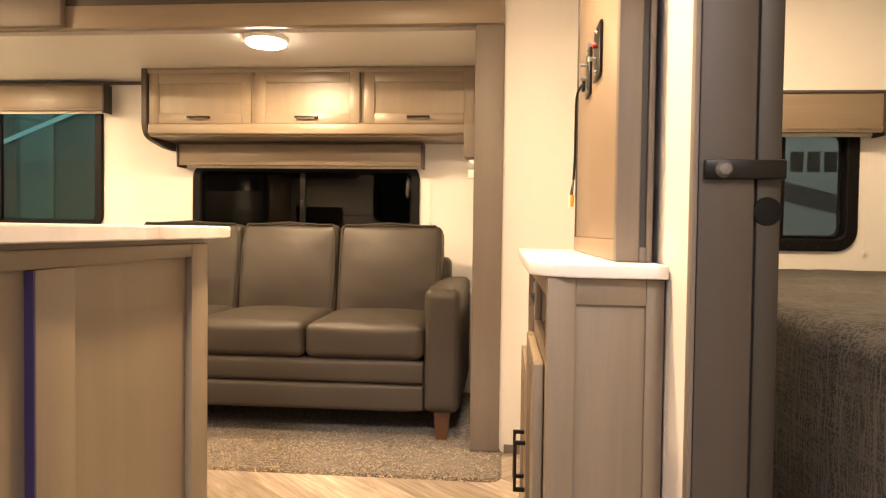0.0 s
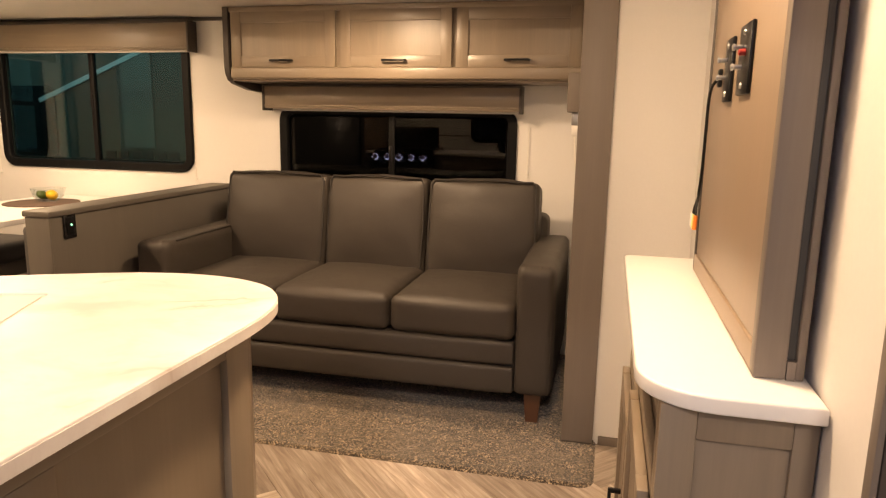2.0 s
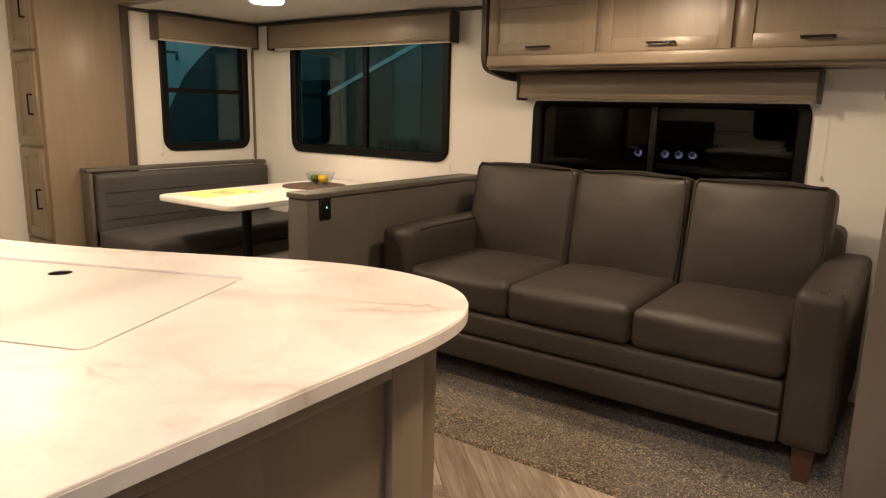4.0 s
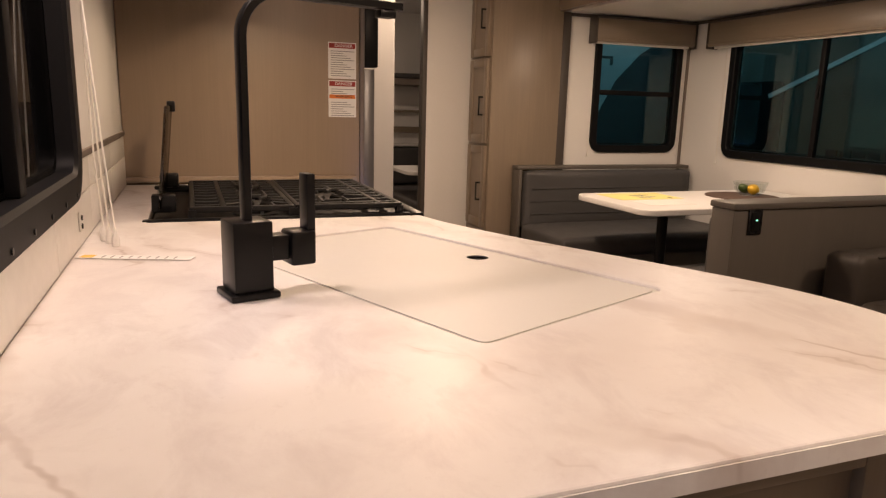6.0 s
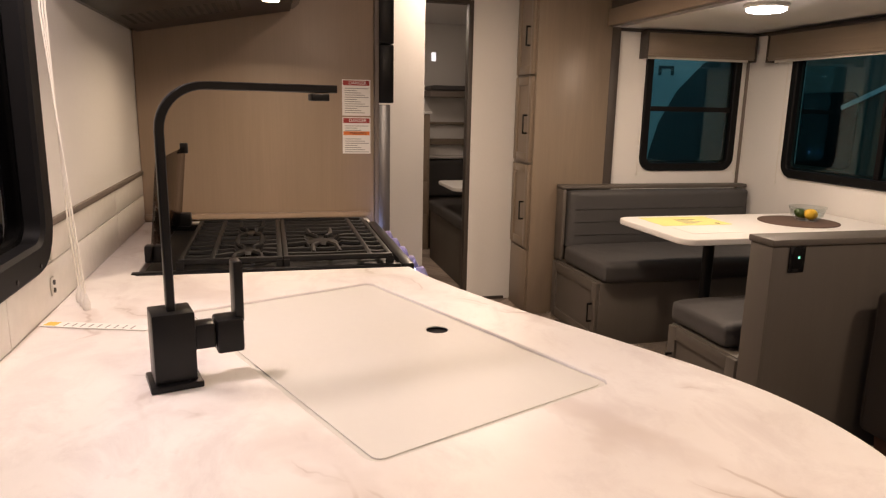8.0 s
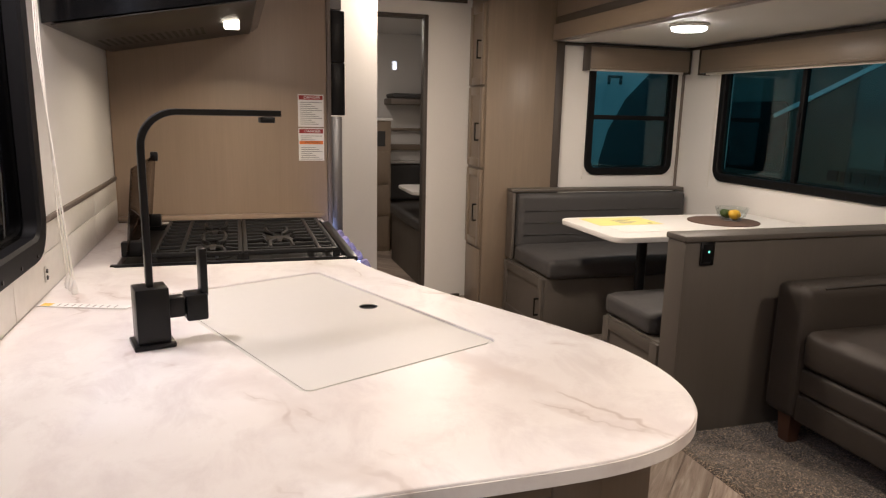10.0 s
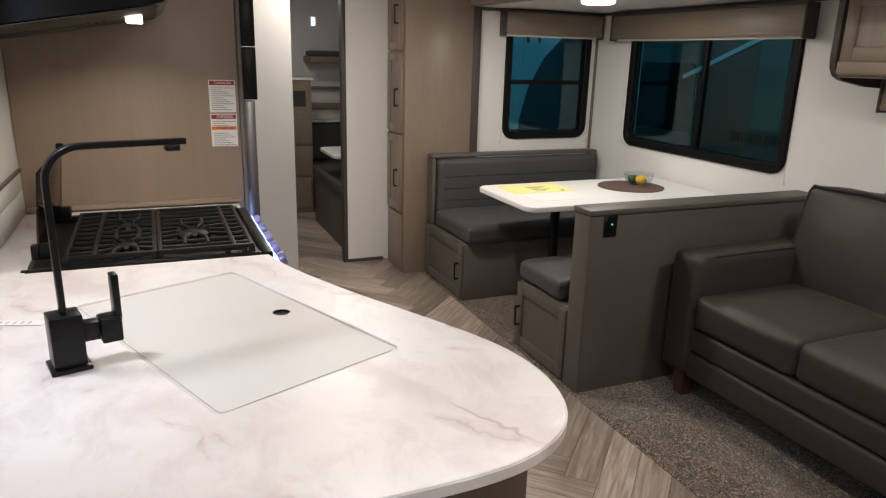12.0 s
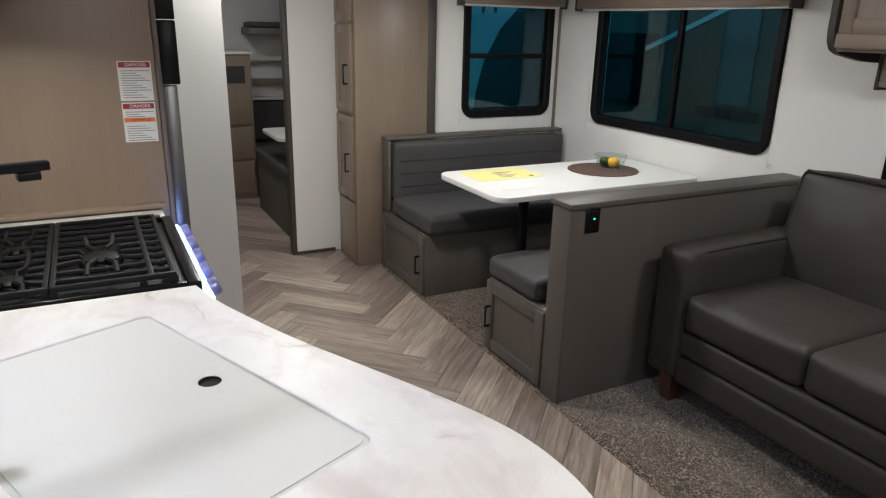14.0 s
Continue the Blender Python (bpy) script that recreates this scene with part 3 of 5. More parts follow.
def pull(parent, length, m):
    """A square bow handle along local x, standing off towards -y."""
    bm = boxed(-length / 2, length / 2, -0.03, -0.022, -0.005, 0.005, 0.0015)
    for s in (-1, 1):
        box(bm, s * (length / 2 - 0.005) - 0.005, s * (length / 2 - 0.005) + 0.005, -0.024, 0.0, -0.005, 0.005, 0.001)
    return part("handle", moved(bm, m), M_BLACK, parent, "black square bow handle")


def shaker(parent, w, h, m, mats, rail=0.055, thick=0.019, handle=None, name="door", label="", gap=0.0):
    """A framed door with a recessed panel; local x across, z up, front towards -y. mats: upright, lengthwise."""
    up, along = mats
    d = part(name, moved(boxed(-w / 2 + rail - 0.003, w / 2 - rail + 0.003, -thick + 0.010, -0.002, -h / 2 + rail - 0.003, h / 2 - rail + 0.003), m), up, parent, label)
    for s in (-1, 1):
        a, b = sorted((s * w / 2, s * (w / 2 - rail)))
        part("stile", moved(boxed(a, b, -thick, 0, -h / 2, h / 2, 0.002), m), up, d)
        a, b = sorted((s * (h / 2 - 0.0004), s * (h / 2 - rail)))
        part("rail", moved(boxed(-w / 2 + rail + 0.0005, w / 2 - rail - 0.0005, -thick + 0.0006, 0, a, b, 0.0015), m), along, d)
    if handle:
        hx, hz, hl, vertical = handle
        pull(d, hl, m @ pose(hx, -thick, hz, 0, 90 if vertical else 0, 0))
    return d


WOODS, BOOTHS = (M_WOOD, M_WOODX), (M_BOOTH, M_BOOTHX)

# ---- galley: counter, cabinet, sink, faucet ----
CZ = 0.952
COUNTER = [(-2.366, KY + 0.002), (-0.53, KY + 0.002), (-0.53, 1.17), (-0.533, 1.24), (-0.543, 1.302), (-0.562, 1.353), (-0.594, 1.401), (-0.640, 1.438), (-0.705, 1.463), (-0.785, 1.471), (-0.87, 1.461), (-0.95, 1.435), (-1.05, 1.389), (-1.17, 1.328), (-1.30, 1.262), (-1.43, 1.205), (-1.56, 1.156), (-1.665, 1.13), (-1.672, 0.545), (-2.272, 0.545), (-2.272, 1.13), (-2.366, 1.13)]
counter = thing("countertop", -1.2, 0.9, CZ - 0.03, "white marble-look laminate peninsula countertop with rounded end", "countertop")


def rounded_run(pts, a, b, n=5):
    """Catmull-Rom through pts[a..b], the rest kept as it is."""
    out = list(pts[:a])
    for i in range(a, b):
        p0, p1, p2, p3 = (Vector(pts[max(a, min(b, k))]) for k in (i - 1, i, i + 1, i + 2))
        for s in range(n):
            t = s / n
            q = 0.5 * (2 * p1 + (p2 - p0) * t + (2 * p0 - 5 * p1 + 4 * p2 - p3) * t * t + (3 * p1 - p0 - 3 * p2 + p3) * t ** 3)
            out.append((q.x, q.y))
    return out + list(pts[b:])


LIDC, LIDR = Vector((-1.172, 0.9705, CZ)), 23.0
lidm = Matrix.Translation(LIDC) @ pose(0, 0, 0, 0, 0, LIDR)


def holed(outer, inner, z0, z1, bevel=0.0):
    """A plate with a hole through it, its outer and inner edges eased."""
    bm = bmesh.new()
    eds = []
    for l in (outer, inner):
        vs = [bm.verts.new((p[0], p[1], z0)) for p in l]
        eds += [bm.edges.new((vs[i], vs[(i + 1) % len(vs)])) for i in range(len(vs))]
    bmesh.ops.triangle_fill(bm, use_beauty=True, edges=eds)
    up = bmesh.ops.extrude_face_region(bm, geom=bm.faces[:])
    bmesh.ops.translate(bm, vec=(0, 0, z1 - z0), verts=[v for v in up["geom"] if isinstance(v, bmesh.types.BMVert)])
    bmesh.ops.recalc_face_normals(bm, faces=bm.faces)
    if bevel:
        rim = [ed for ed in bm.edges if abs(ed.verts[0].co.z - ed.verts[1].co.z) < 1e-6 and ed.calc_face_angle(0) > 0.8]
        bmesh.ops.bevel(bm, geom=rim, offset=bevel, segments=2, affect="EDGES", profile=0.5)
    return bm


CUTOUT = [tuple((lidm @ Vector((x, y, 0)))[:2]) for x, y in rounded_rect(0.634, 0.377, 0.02)]
slab = part("slab", holed(rounded_run(COUNTER, 2, 17), CUTOUT, CZ - 0.023, CZ, 0.0025), M_MARBLE, counter)


def edge_strip(pts, z0, z1, out=0.0011):
    """A thin laminate band that follows the worktop's outer edge."""
    bm = bmesh.new()
    rings = []
    for i, p in enumerate(pts):
        a, b = Vector(pts[max(i - 1, 0)]), Vector(pts[min(i + 1, len(pts) - 1)])
        d = (b - a).normalized()
        side = Vector((d.y, -d.x))
        rings.append([bm.verts.new((p[0] + side.x * o, p[1] + side.y * o, z)) for o, z in ((-0.001, z0), (out, z0 + 0.0006), (out, z1 - 0.0006), (-0.001, z1))])
    for a, b in zip(rings, rings[1:]):
        for k in range(4):
            bm.faces.new((a[k], a[(k + 1) % 4], b[(k + 1) % 4], b[k]))
    bm.faces.new(rings[0][::-1])
    bm.faces.new(rings[-1])
    bmesh.ops.recalc_face_normals(bm, faces=bm.faces)
    return bm


EDGE = [p for p in rounded_run(COUNTER, 2, 17)[1:] if p[0] > -1.66]
part("edge_band", edge_strip(EDGE, CZ - 0.0215, CZ - 0.0032), M_MARBLE, counter, "marble-look laminate edge band")
base = thing("peninsula_cabinet", -1.2, 0.9, 0, "taupe wooden peninsula base cabinet with framed end panel", "cabinet")
BODY = [(-1.665, KY + 0.003), (-0.575, KY + 0.003), (-0.575, 1.245), (-0.62, 1.36), (-0.75, 1.425), (-0.92, 1.40), (-1.30, 1.20), (-1.665, 1.07)]
part("body", prism(BODY, 0.0, CZ - 0.024), M_WOOD, base)
endm = pose(-0.576, 0.835, 0.46, 0, 0, 90)
for a, b, lo, hi in ((-0.38, -0.30, -0.46, 0.46), (0.351, 0.418, -0.46, 0.46), (-0.063, 0.014, -0.46, 0.4355), (-0.2995, 0.3505, 0.436, 0.46), (-0.298, -0.0635, -0.46, -0.38), (0.0145, 0.3505, -0.46, -0.38)):
    part("stile" if hi - lo > 0.5 else "rail", moved(boxed(a, b, -0.014, 0, lo, hi, 0.002), endm), M_WOOD if lo < 0 and hi > 0 else M_WOODY, base)

# no lamp: blue light caught by the stile's side, put in as faint emission
part("reveal_strip", boxed(-0.5745, -0.5625, 0.7685, 0.7718, 0.02, 0.894), emitter("reveal_blue_glow", (0.05, 0.035, 0.12), 0.012), base, "stile reveal with dim blue light put into its colour")
sink = thing("sink", LIDC.x, LIDC.y, CZ - 0.024, "white sink with recessed ledge under a cream cover", "sink")
HOLE = [(0.001 + 0.0185 * math.cos(2 * math.pi * k / 28), 0.127 + 0.0185 * math.sin(2 * math.pi * k / 28)) for k in range(28)]


def grown(f):
    """The finger hole's outline widened about its centre."""
    return [(0.001 + (x - 0.001) * f, 0.127 + (y - 0.127) * f) for x, y in HOLE]


ledge = part("ledge", moved(holed(rounded_rect(0.6338, 0.3768, 0.0199), grown(1.6), -0.0235, -0.0048), lidm), M_LID, sink)
cover = single("sink_cover", moved(holed(rounded_rect(0.616, 0.359, 0.012), HOLE, -0.0046, -0.0026, 0.0008), lidm), M_LID, "cream solid sink cover board with a finger hole", "sink cover")
for ob in (slab, cover, ledge):
    for p in ob.data.polygons:
        p.use_smooth = False
# solid black plug; the shade inside the basin is put into its colour
part("basin_shade_plug", moved(prism(grown(1.55), -0.0236, -0.0085), lidm), plain("basin_darkness", (0.012, 0.011, 0.01), 0.8), sink, "black plug in place of the basin's dark depth")

FX, FY = -1.067, 0.698
faucet = thing("faucet", FX, FY, CZ, "matte black square gooseneck kitchen faucet with side lever", "faucet")
fm = Matrix.Translation((FX, FY, CZ)) @ pose(0, 0, 0, 0, 0, 15)
part("base_plate", moved(boxed(-0.032, 0.032, -0.032, 0.032, 0.0005, 0.009, 0.002), fm), M_BLACK, faucet)
part("body", moved(boxed(-0.0255, 0.0255, -0.0255, 0.0255, 0.009, 0.10, 0.002), fm), M_BLACK, faucet)
part("collar", moved(boxed(-0.014, 0.014, 0.026, 0.052, 0.045, 0.078, 0.002), fm), M_BLACK, faucet)
part("valve", moved(boxed(-0.02, 0.02, 0.053, 0.088, 0.036, 0.082, 0.004), fm), M_BLACK, faucet)
part("lever", moved(boxed(-0.0135, 0.0135, 0.078, 0.090, 0.075, 0.157, 0.002), fm), M_BLACK, faucet)
arc = [(0, 0, 0.098), (0, 0, 0.31)] + [(0, 0.055 - 0.055 * math.cos(radians(a)), 0.325 + 0.055 * math.sin(radians(a))) for a in range(0, 91, 10)] + [(0, 0.225, 0.38)]


def square_sweep(pts, hx, hz):
    bm = bmesh.new()
    rings = []
    for i, p in enumerate(pts):
        d = (Vector(pts[min(i + 1, len(pts) - 1)]) - Vector(pts[max(i - 1, 0)])).normalized()
        s, o = Vector((1, 0, 0)), d.cross(Vector((1, 0, 0)))
        rings.append([bm.verts.new(Vector(p) + s * a * hx + o * b * hz) for a, b in ((-1, -0.8), (-0.8, -1), (0.8, -1), (1, -0.8), (1, 0.8), (0.8, 1), (-0.8, 1), (-1, 0.8))])
    for a, b in zip(rings, rings[1:]):
        for k in range(8):
            bm.faces.new((a[k], a[(k + 1) % 8], b[(k + 1) % 8], b[k]))
    bm.faces.new(rings[0][::-1])
    bm.faces.new(rings[-1])
    bmesh.ops.recalc_face_normals(bm, faces=bm.faces)
    return bm


part("spout", moved(square_sweep(arc, 0.0098, 0.0052), fm), M_BLACK, faucet)
part("outlet", moved(boxed(-0.009, 0.009, 0.19, 0.215, 0.364, 0.374, 0.002), fm), M_BLACK, faucet)

# ---- cooker ----
SX, SXE = -1.675, -2.268
stove = thing("cooker", -2.0, 0.83, 0, "black three-burner gas cooker with cast-iron grates", "cooker")
part("body", boxed(SXE, SX - 0.003, 0.55, 1.12, 0.0, 0.915, 0.004), M_BLACK, stove)
part("cooktop", boxed(SXE + 0.002, SX - 0.004, 0.55, 1.14, 0.917, 0.945, 0.006), M_IRON, stove, "black enamel cooktop tray")
part("front_rim", boxed(SXE, SX - 0.002, 1.115, 1.145, 0.90, 0.957, 0.006), M_BLACK, stove)
part("side_rim", boxed(SX - 0.02, SX - 0.003, 0.535, 1.114, 0.945, 0.956, 0.003), M_BLACK, stove)
part("rear_rim", boxed(SXE, SXE + 0.03, 0.535, 1.114, 0.945, 0.962, 0.003), M_BLACK, stove)
BURNERS = ((-2.03, 0.772, 0.036), (-1.80, 0.772, 0.036), (-1.90, 0.95, 0.048))
for bx, by, br in BURNERS:
    b = part("burner", turned([(br * 1.5, 0.945), (br * 1.45, 0.949), (br, 0.950), (br, 0.956), (br * 0.9, 0.962), (br * 0.86, 0.962)], bx, by), M_IRON, stove, "dark burner ring")
    part("cap", turned([(br * 0.84, 0.9625), (br * 0.86, 0.968), (br * 0.7, 0.972), (0.005, 0.973)], bx, by), M_IRON, b)
    part("igniter", turned([(0.004, 0.9455), (0.004, 0.962), (0.002, 0.964)], bx + br * 1.25, by + 0.01, 8), M_STEEL, b)
GZ = 0.972


def grate(y0, y1, bars, strips):
    """A cast grate: a frame, cross bars, and rows of fingers that stop short of the burners."""
    x0, x1 = -2.215, -1.70
    bm = bmesh.new()
    for y in (y0, y1, *bars):
        box(bm, x0, x1, y - 0.006, y + 0.006, GZ - 0.007, GZ + 0.006, 0.003)
    for x in (x0, x1):
        box(bm, x - 0.006, x + 0.006, y0 - 0.006, y1 + 0.006, GZ - 0.0065, GZ + 0.0065, 0.003)
        for y in (y0, y1):
            box(bm, x - 0.008, x + 0.008, y - 0.008, y + 0.008, 0.9455, GZ)
    made = []
    for ya, yb in strips:
        for k in range(9):
            x = x0 + (x1 - x0) * (k + 0.8) / 9.6
            near = [c for c in BURNERS if ya < c[1] < yb and abs(c[0] - x) < c[2] * 1.75]
            if not near:
                made.append([(x, ya, GZ), (x + 0.003, (ya + yb) / 2, GZ - 0.001), (x, yb, GZ)])
                continue
            c = near[0]
            skew = 0.25 * (c[0] - x)
            made.append([(x, ya, GZ), (x + skew * 0.4, ya + (c[1] - ya) * 0.3, GZ + 0.001), (x + skew, c[1] - c[2] * 0.95, GZ + 0.002), (x + skew * 1.1, c[1] - c[2] * 0.78, GZ - 0.008)])
            made.append([(x, yb, GZ), (x + skew * 0.4, yb - (yb - c[1]) * 0.3, GZ + 0.001), (x + skew, c[1] + c[2] * 0.95, GZ + 0.002), (x + skew * 1.1, c[1] + c[2] * 0.78, GZ - 0.008)])
    for bx, by, br in BURNERS:
        if y0 < by < y1:
            for s in (-1, 1):
                far = min(abs((x0 if s < 0 else x1) - bx), 0.15)
                for dy in (-0.028, 0.028):
                    made.append([(bx + s * far, by + dy * 1.1, GZ + 0.001), (bx + s * br * 1.6, by + dy, GZ + 0.002), (bx + s * br * 0.9, by + dy * 0.45, GZ + 0.002), (bx + s * br * 0.75, by + dy * 0.4, GZ - 0.008)])
    for line in made:
        t = tube(line, 0.0062, 6)
        tmp = bpy.data.meshes.new("finger")
        t.to_mesh(tmp)
        t.free()
        bm.from_mesh(tmp)
        bpy.data.meshes.remove(tmp)
    return part("grate", bm, M_IRON, stove, "cast-iron pan grate")


grate(0.632, 0.842, (0.697,), ((0.632, 0.697), (0.697, 0.842)))
grate(0.855, 1.09, (1.045,), ((0.855, 1.045), (1.045, 1.09)))
for k in range(5):
    x = -1.765 - 0.122 * k
    kn = part("knob", moved(turned([(0.022, 0), (0.022, 0.038), (0.019, 0.045), (0.015, 0.046)], 0, 0, 20), pose(x, 1.150, 0.893, -68)), M_KNOB, stove, "silver knob with violet glow put into its colour")
    part("glow_ring", moved(turned([(0.031, 0), (0.031, 0.022), (0.0225, 0.026)], 0, 0, 20), pose(x, 1.1475, 0.892, -68)), M_KNOBLED, kn, "blue-white backlit ring")
lid = part("lid", moved(boxed(-0.26, 0.26, -0.003, 0.003, 0.015, 0.235, 0.002), pose(-2.01, 0.565, CZ, -6)), M_SMOKE, stove, "smoked glass lid folded up against the wall")
part("lid_clip", boxed(-2.265, -2.245, 0.578, 0.60, CZ + 0.215, CZ + 0.245, 0.004), M_BLACK, lid)
for s in (-1, 1):
    part("hinge", boxed(-2.01 + s * 0.235 - 0.015, -2.01 + s * 0.235 + 0.015, 0.55, 0.60, CZ + 0.006, CZ + 0.045, 0.004), M_BLACK, lid)

panel = thing("galley_end_panel", -2.385, 0.8, 0, "tall light taupe wooden panel between cooker and refrigerator", "panel")
part("board", boxed(-2.395, -2.37, KY + 0.002, 1.152, 0.0, MAIN_Z - 0.004, 0.002), M_PANEL, panel)
part("edge_strip", boxed(-2.398, -2.366, 1.153, 1.168, 0.0, MAIN_Z - 0.004, 0.003), M_TRIM, panel)
part("base_ledge", boxed(-2.369, -2.352, KY + 0.003, 1.14, 0.958, 0.975, 0.004), M_PANEL, panel)

hood = thing("range_hood", -1.95, 0.68, 1.6, "black range hood with slotted filter and lit lamp", "range hood")
bm = bmesh.new()
sect = [(KY + 0.003, 1.80), (0.80, 1.80), (0.90, 1.72), (0.925, 1.66), (0.925, 1.605), (0.908, 1.591), (KY + 0.003, 1.508)]
f = bm.faces.new([bm.verts.new((-2.366, y, z)) for y, z in sect])
ext = bmesh.ops.extrude_face_region(bm, geom=[f])
bmesh.ops.translate(bm, vec=(0.766, 0, 0), verts=[v for v in ext["geom"] if isinstance(v, bmesh.types.BMVert)])
bmesh.ops.recalc_face_normals(bm, faces=bm.faces)
part("housing", bm, M_GLOSSBLACK, hood)
UNDER = pose(-2.02, 0.68, 1.5476, 10.35)
part("underside", moved(boxed(-0.335, 0.415, -0.215, 0.222, -0.004, -0.001, 0.001), UNDER), plain("hood_underside_metal", (0.042, 0.039, 0.035), 0.42, 0.7), hood, "dull metal underside")
for k in range(15):
    part("filter_slot", moved(boxed(-0.16, 0.02, -0.19 + 0.019 * k, -0.181 + 0.019 * k, -0.0048, -0.0042), UNDER), M_INK, hood)
part("lamp_lens", boxed(-1.973, -1.928, 0.82, 0.862, 1.553, 1.578, 0.005), M_HOODLED, hood, "glowing square lamp lens")
glow = bpy.data.lights.new("hood_lamp", "AREA")
glow.shape, glow.size, glow.energy, glow.color = "SQUARE", 0.05, 2.8, (1.0, 0.75, 0.45)
glow.spread = radians(150)
new("hood_lamp", glow).matrix_basis = pose(-1.95, 0.84, 1.549)
# unseen cabinet, added to carry the task light
soffit = thing("sink_wall_cabinet", -1.0, 0.6, 1.76, "taupe wall cabinet above the galley window, added out of view", "cabinet")
part("body", boxed(-1.675, -0.50, KY + 0.003, 0.76, 1.765, MAIN_Z - 0.003, 0.002), M_WOOD, soffit)
part("task_light", turned([(0.05, 1.764), (0.048, 1.752), (0.04, 1.75)], TASK_X, TASK_Y), M_LED, soffit, "lit round task light")
upper = thing("galley_wall_cabinet", -1.9, 0.6, 1.81, "taupe wall cabinet over the range hood", "cabinet")
part("body", boxed(-2.365, -1.70, KY + 0.003, 0.78, 1.805, MAIN_Z - 0.003, 0.002), M_WOOD, upper)

# galley wall
setting("trim_backsplash", boxed(-2.368, -1.452, KY + 0.0005, KY + 0.008, 1.095, 1.108, 0.002), M_TRIM, "narrow brown strip on the galley wall", "trim")
splash = thing("backsplash", -1.5, KY, CZ, "glossy white backsplash panels below the window", "backsplash")
for a, b, lo, hi in ((-2.366, -1.993, CZ + 0.001, 1.034), (-1.99, -1.613, CZ + 0.001, 1.034), (-1.61, -1.238, CZ + 0.001, 1.034), (-1.235, -0.858, CZ + 0.001, 1.034), (-0.855, -0.475, CZ + 0.001, 1.034), (-2.366, -1.993, 1.0365, 1.094), (-1.99, -1.613, 1.0365, 1.094), (-1.61, -1.462, 1.0365, 1.094)):
    part("panel", boxed(a, b, KY + 0.0005, KY + 0.004, lo, hi, 0.0012), M_PLASTIC, splash)
catch = thing("wall_catch", -1.44, KY + 0.004, 0.995, "small black two-hole catch on the backsplash", "catch")
part("plate", boxed(-1.447, -1.433, KY + 0.0045, KY + 0.008, 0.978, 1.012, 0.002), M_PLASTIC, catch)
for z in (0.988, 1.002):
    part("hole", moved(disc(0, 0, 0, 0.002, 0.0045, 0.0045, 10), pose(-1.44, KY + 0.0082, z, -90)), M_INK, catch)
cords = thing("galley_blind_cords", -1.47, KY + 0.03, CZ, "long white blind cords hanging beside the galley window", "cord")
for k, dx in enumerate((0, 0.012, 0.025)):
    part("cord", tube([(-1.47 + dx, KY + 0.03, 1.9), (-1.468 + dx * 1.2, KY + 0.028, 1.45), (-1.475 + dx * 1.6, KY + 0.03 + 0.01 * k, 1.10), (-1.485 + dx * 2.2, KY + 0.035 + 0.012 * k, CZ + 0.03)], 0.0016, 6), M_CORD, cords)
    part("toggle", turned([(0.002, CZ + 0.03), (0.007, CZ + 0.012), (0.006, CZ + 0.001)], -1.485 + dx * 2.2, KY + 0.035 + 0.012 * k, 10), M_PLASTIC, cords)
tag = thing("caution_tag", -1.33, 0.53, CZ, "narrow white paper caution tag lying on the counter", "tag")
tm = Matrix.Translation((-1.33, 0.545, CZ + 0.0012)) @ pose(0, 0, 0, 0, 0, 72)
part("paper", moved(boxed(-0.09, 0.09, -0.013, 0.013, 0, 0.0008), tm), M_WHITE, tag)
part("warning_mark", moved(boxed(-0.083, -0.063, -0.009, 0.009, 0.0008, 0.0012), tm), plain("warning_yellow", (0.80, 0.46, 0.03), 0.5), tag)
for k in range(9):
    part("text_bar", moved(boxed(-0.05 + 0.014 * k, -0.0475 + 0.014 * k, -0.008, 0.007, 0.0008, 0.0011), tm), M_GREYINK, tag)
note = thing("window_notice", -0.75, KY, 1.45, "white paper notice taped to the galley window", "notice")
part("paper", moved(boxed(-0.10, 0.10, -0.001, 0.001, 0, 0.2), pose(-0.98, KY + 0.024, 1.305, 0, 3, 0)), M_WHITE, note)


def warning_label(z0, z1, orange):
    y0, y1 = 1.052, 1.141
    t = thing("warning_label", -2.369, 1.095, z0, "white warning sticker with red heading on the wood panel", "sticker", "warning stickers")
    part("paper", boxed(-2.3698, -2.3690, y0, y1, z0, z1), M_WHITE, t)
    m = Matrix(((0, 0, 1, -2.3684), (1, 0, 0, (y0 + y1) / 2), (0, 1, 0, 0), (0, 0, 0, 1)))
    part("heading", boxed(-2.3690, -2.3687, y0 + 0.003, y1 - 0.003, z1 - 0.018, z1 - 0.003), M_RED, t)
    lettering("DANGER", 0.014, Matrix.Translation((0, 0.004, z1 - 0.0105)) @ m, M_WHITE, t)
    z, k = z1 - 0.026, 0
    if orange:
        part("heading", boxed(-2.3690, -2.3687, y0 + 0.003, y1 - 0.003, z1 - 0.056, z1 - 0.044), M_ORANGE, t)
        lettering("WARNING", 0.011, Matrix.Translation((0, 0.004, z1 - 0.050)) @ m, M_INK, t)
    while z > z0 + 0.006:
        if not (orange and z1 - 0.060 < z < z1 - 0.040):
            part("text_line", boxed(-2.3690, -2.3688, y0 + 0.008, y1 - 0.006 - 0.012 * ((k * 7) % 4), z - 0.0022, z), M_GREYINK, t)
        z, k = z - 0.0068, k + 1


warning_label(1.279, 1.390, False)
warning_label(1.160, 1.274, True)

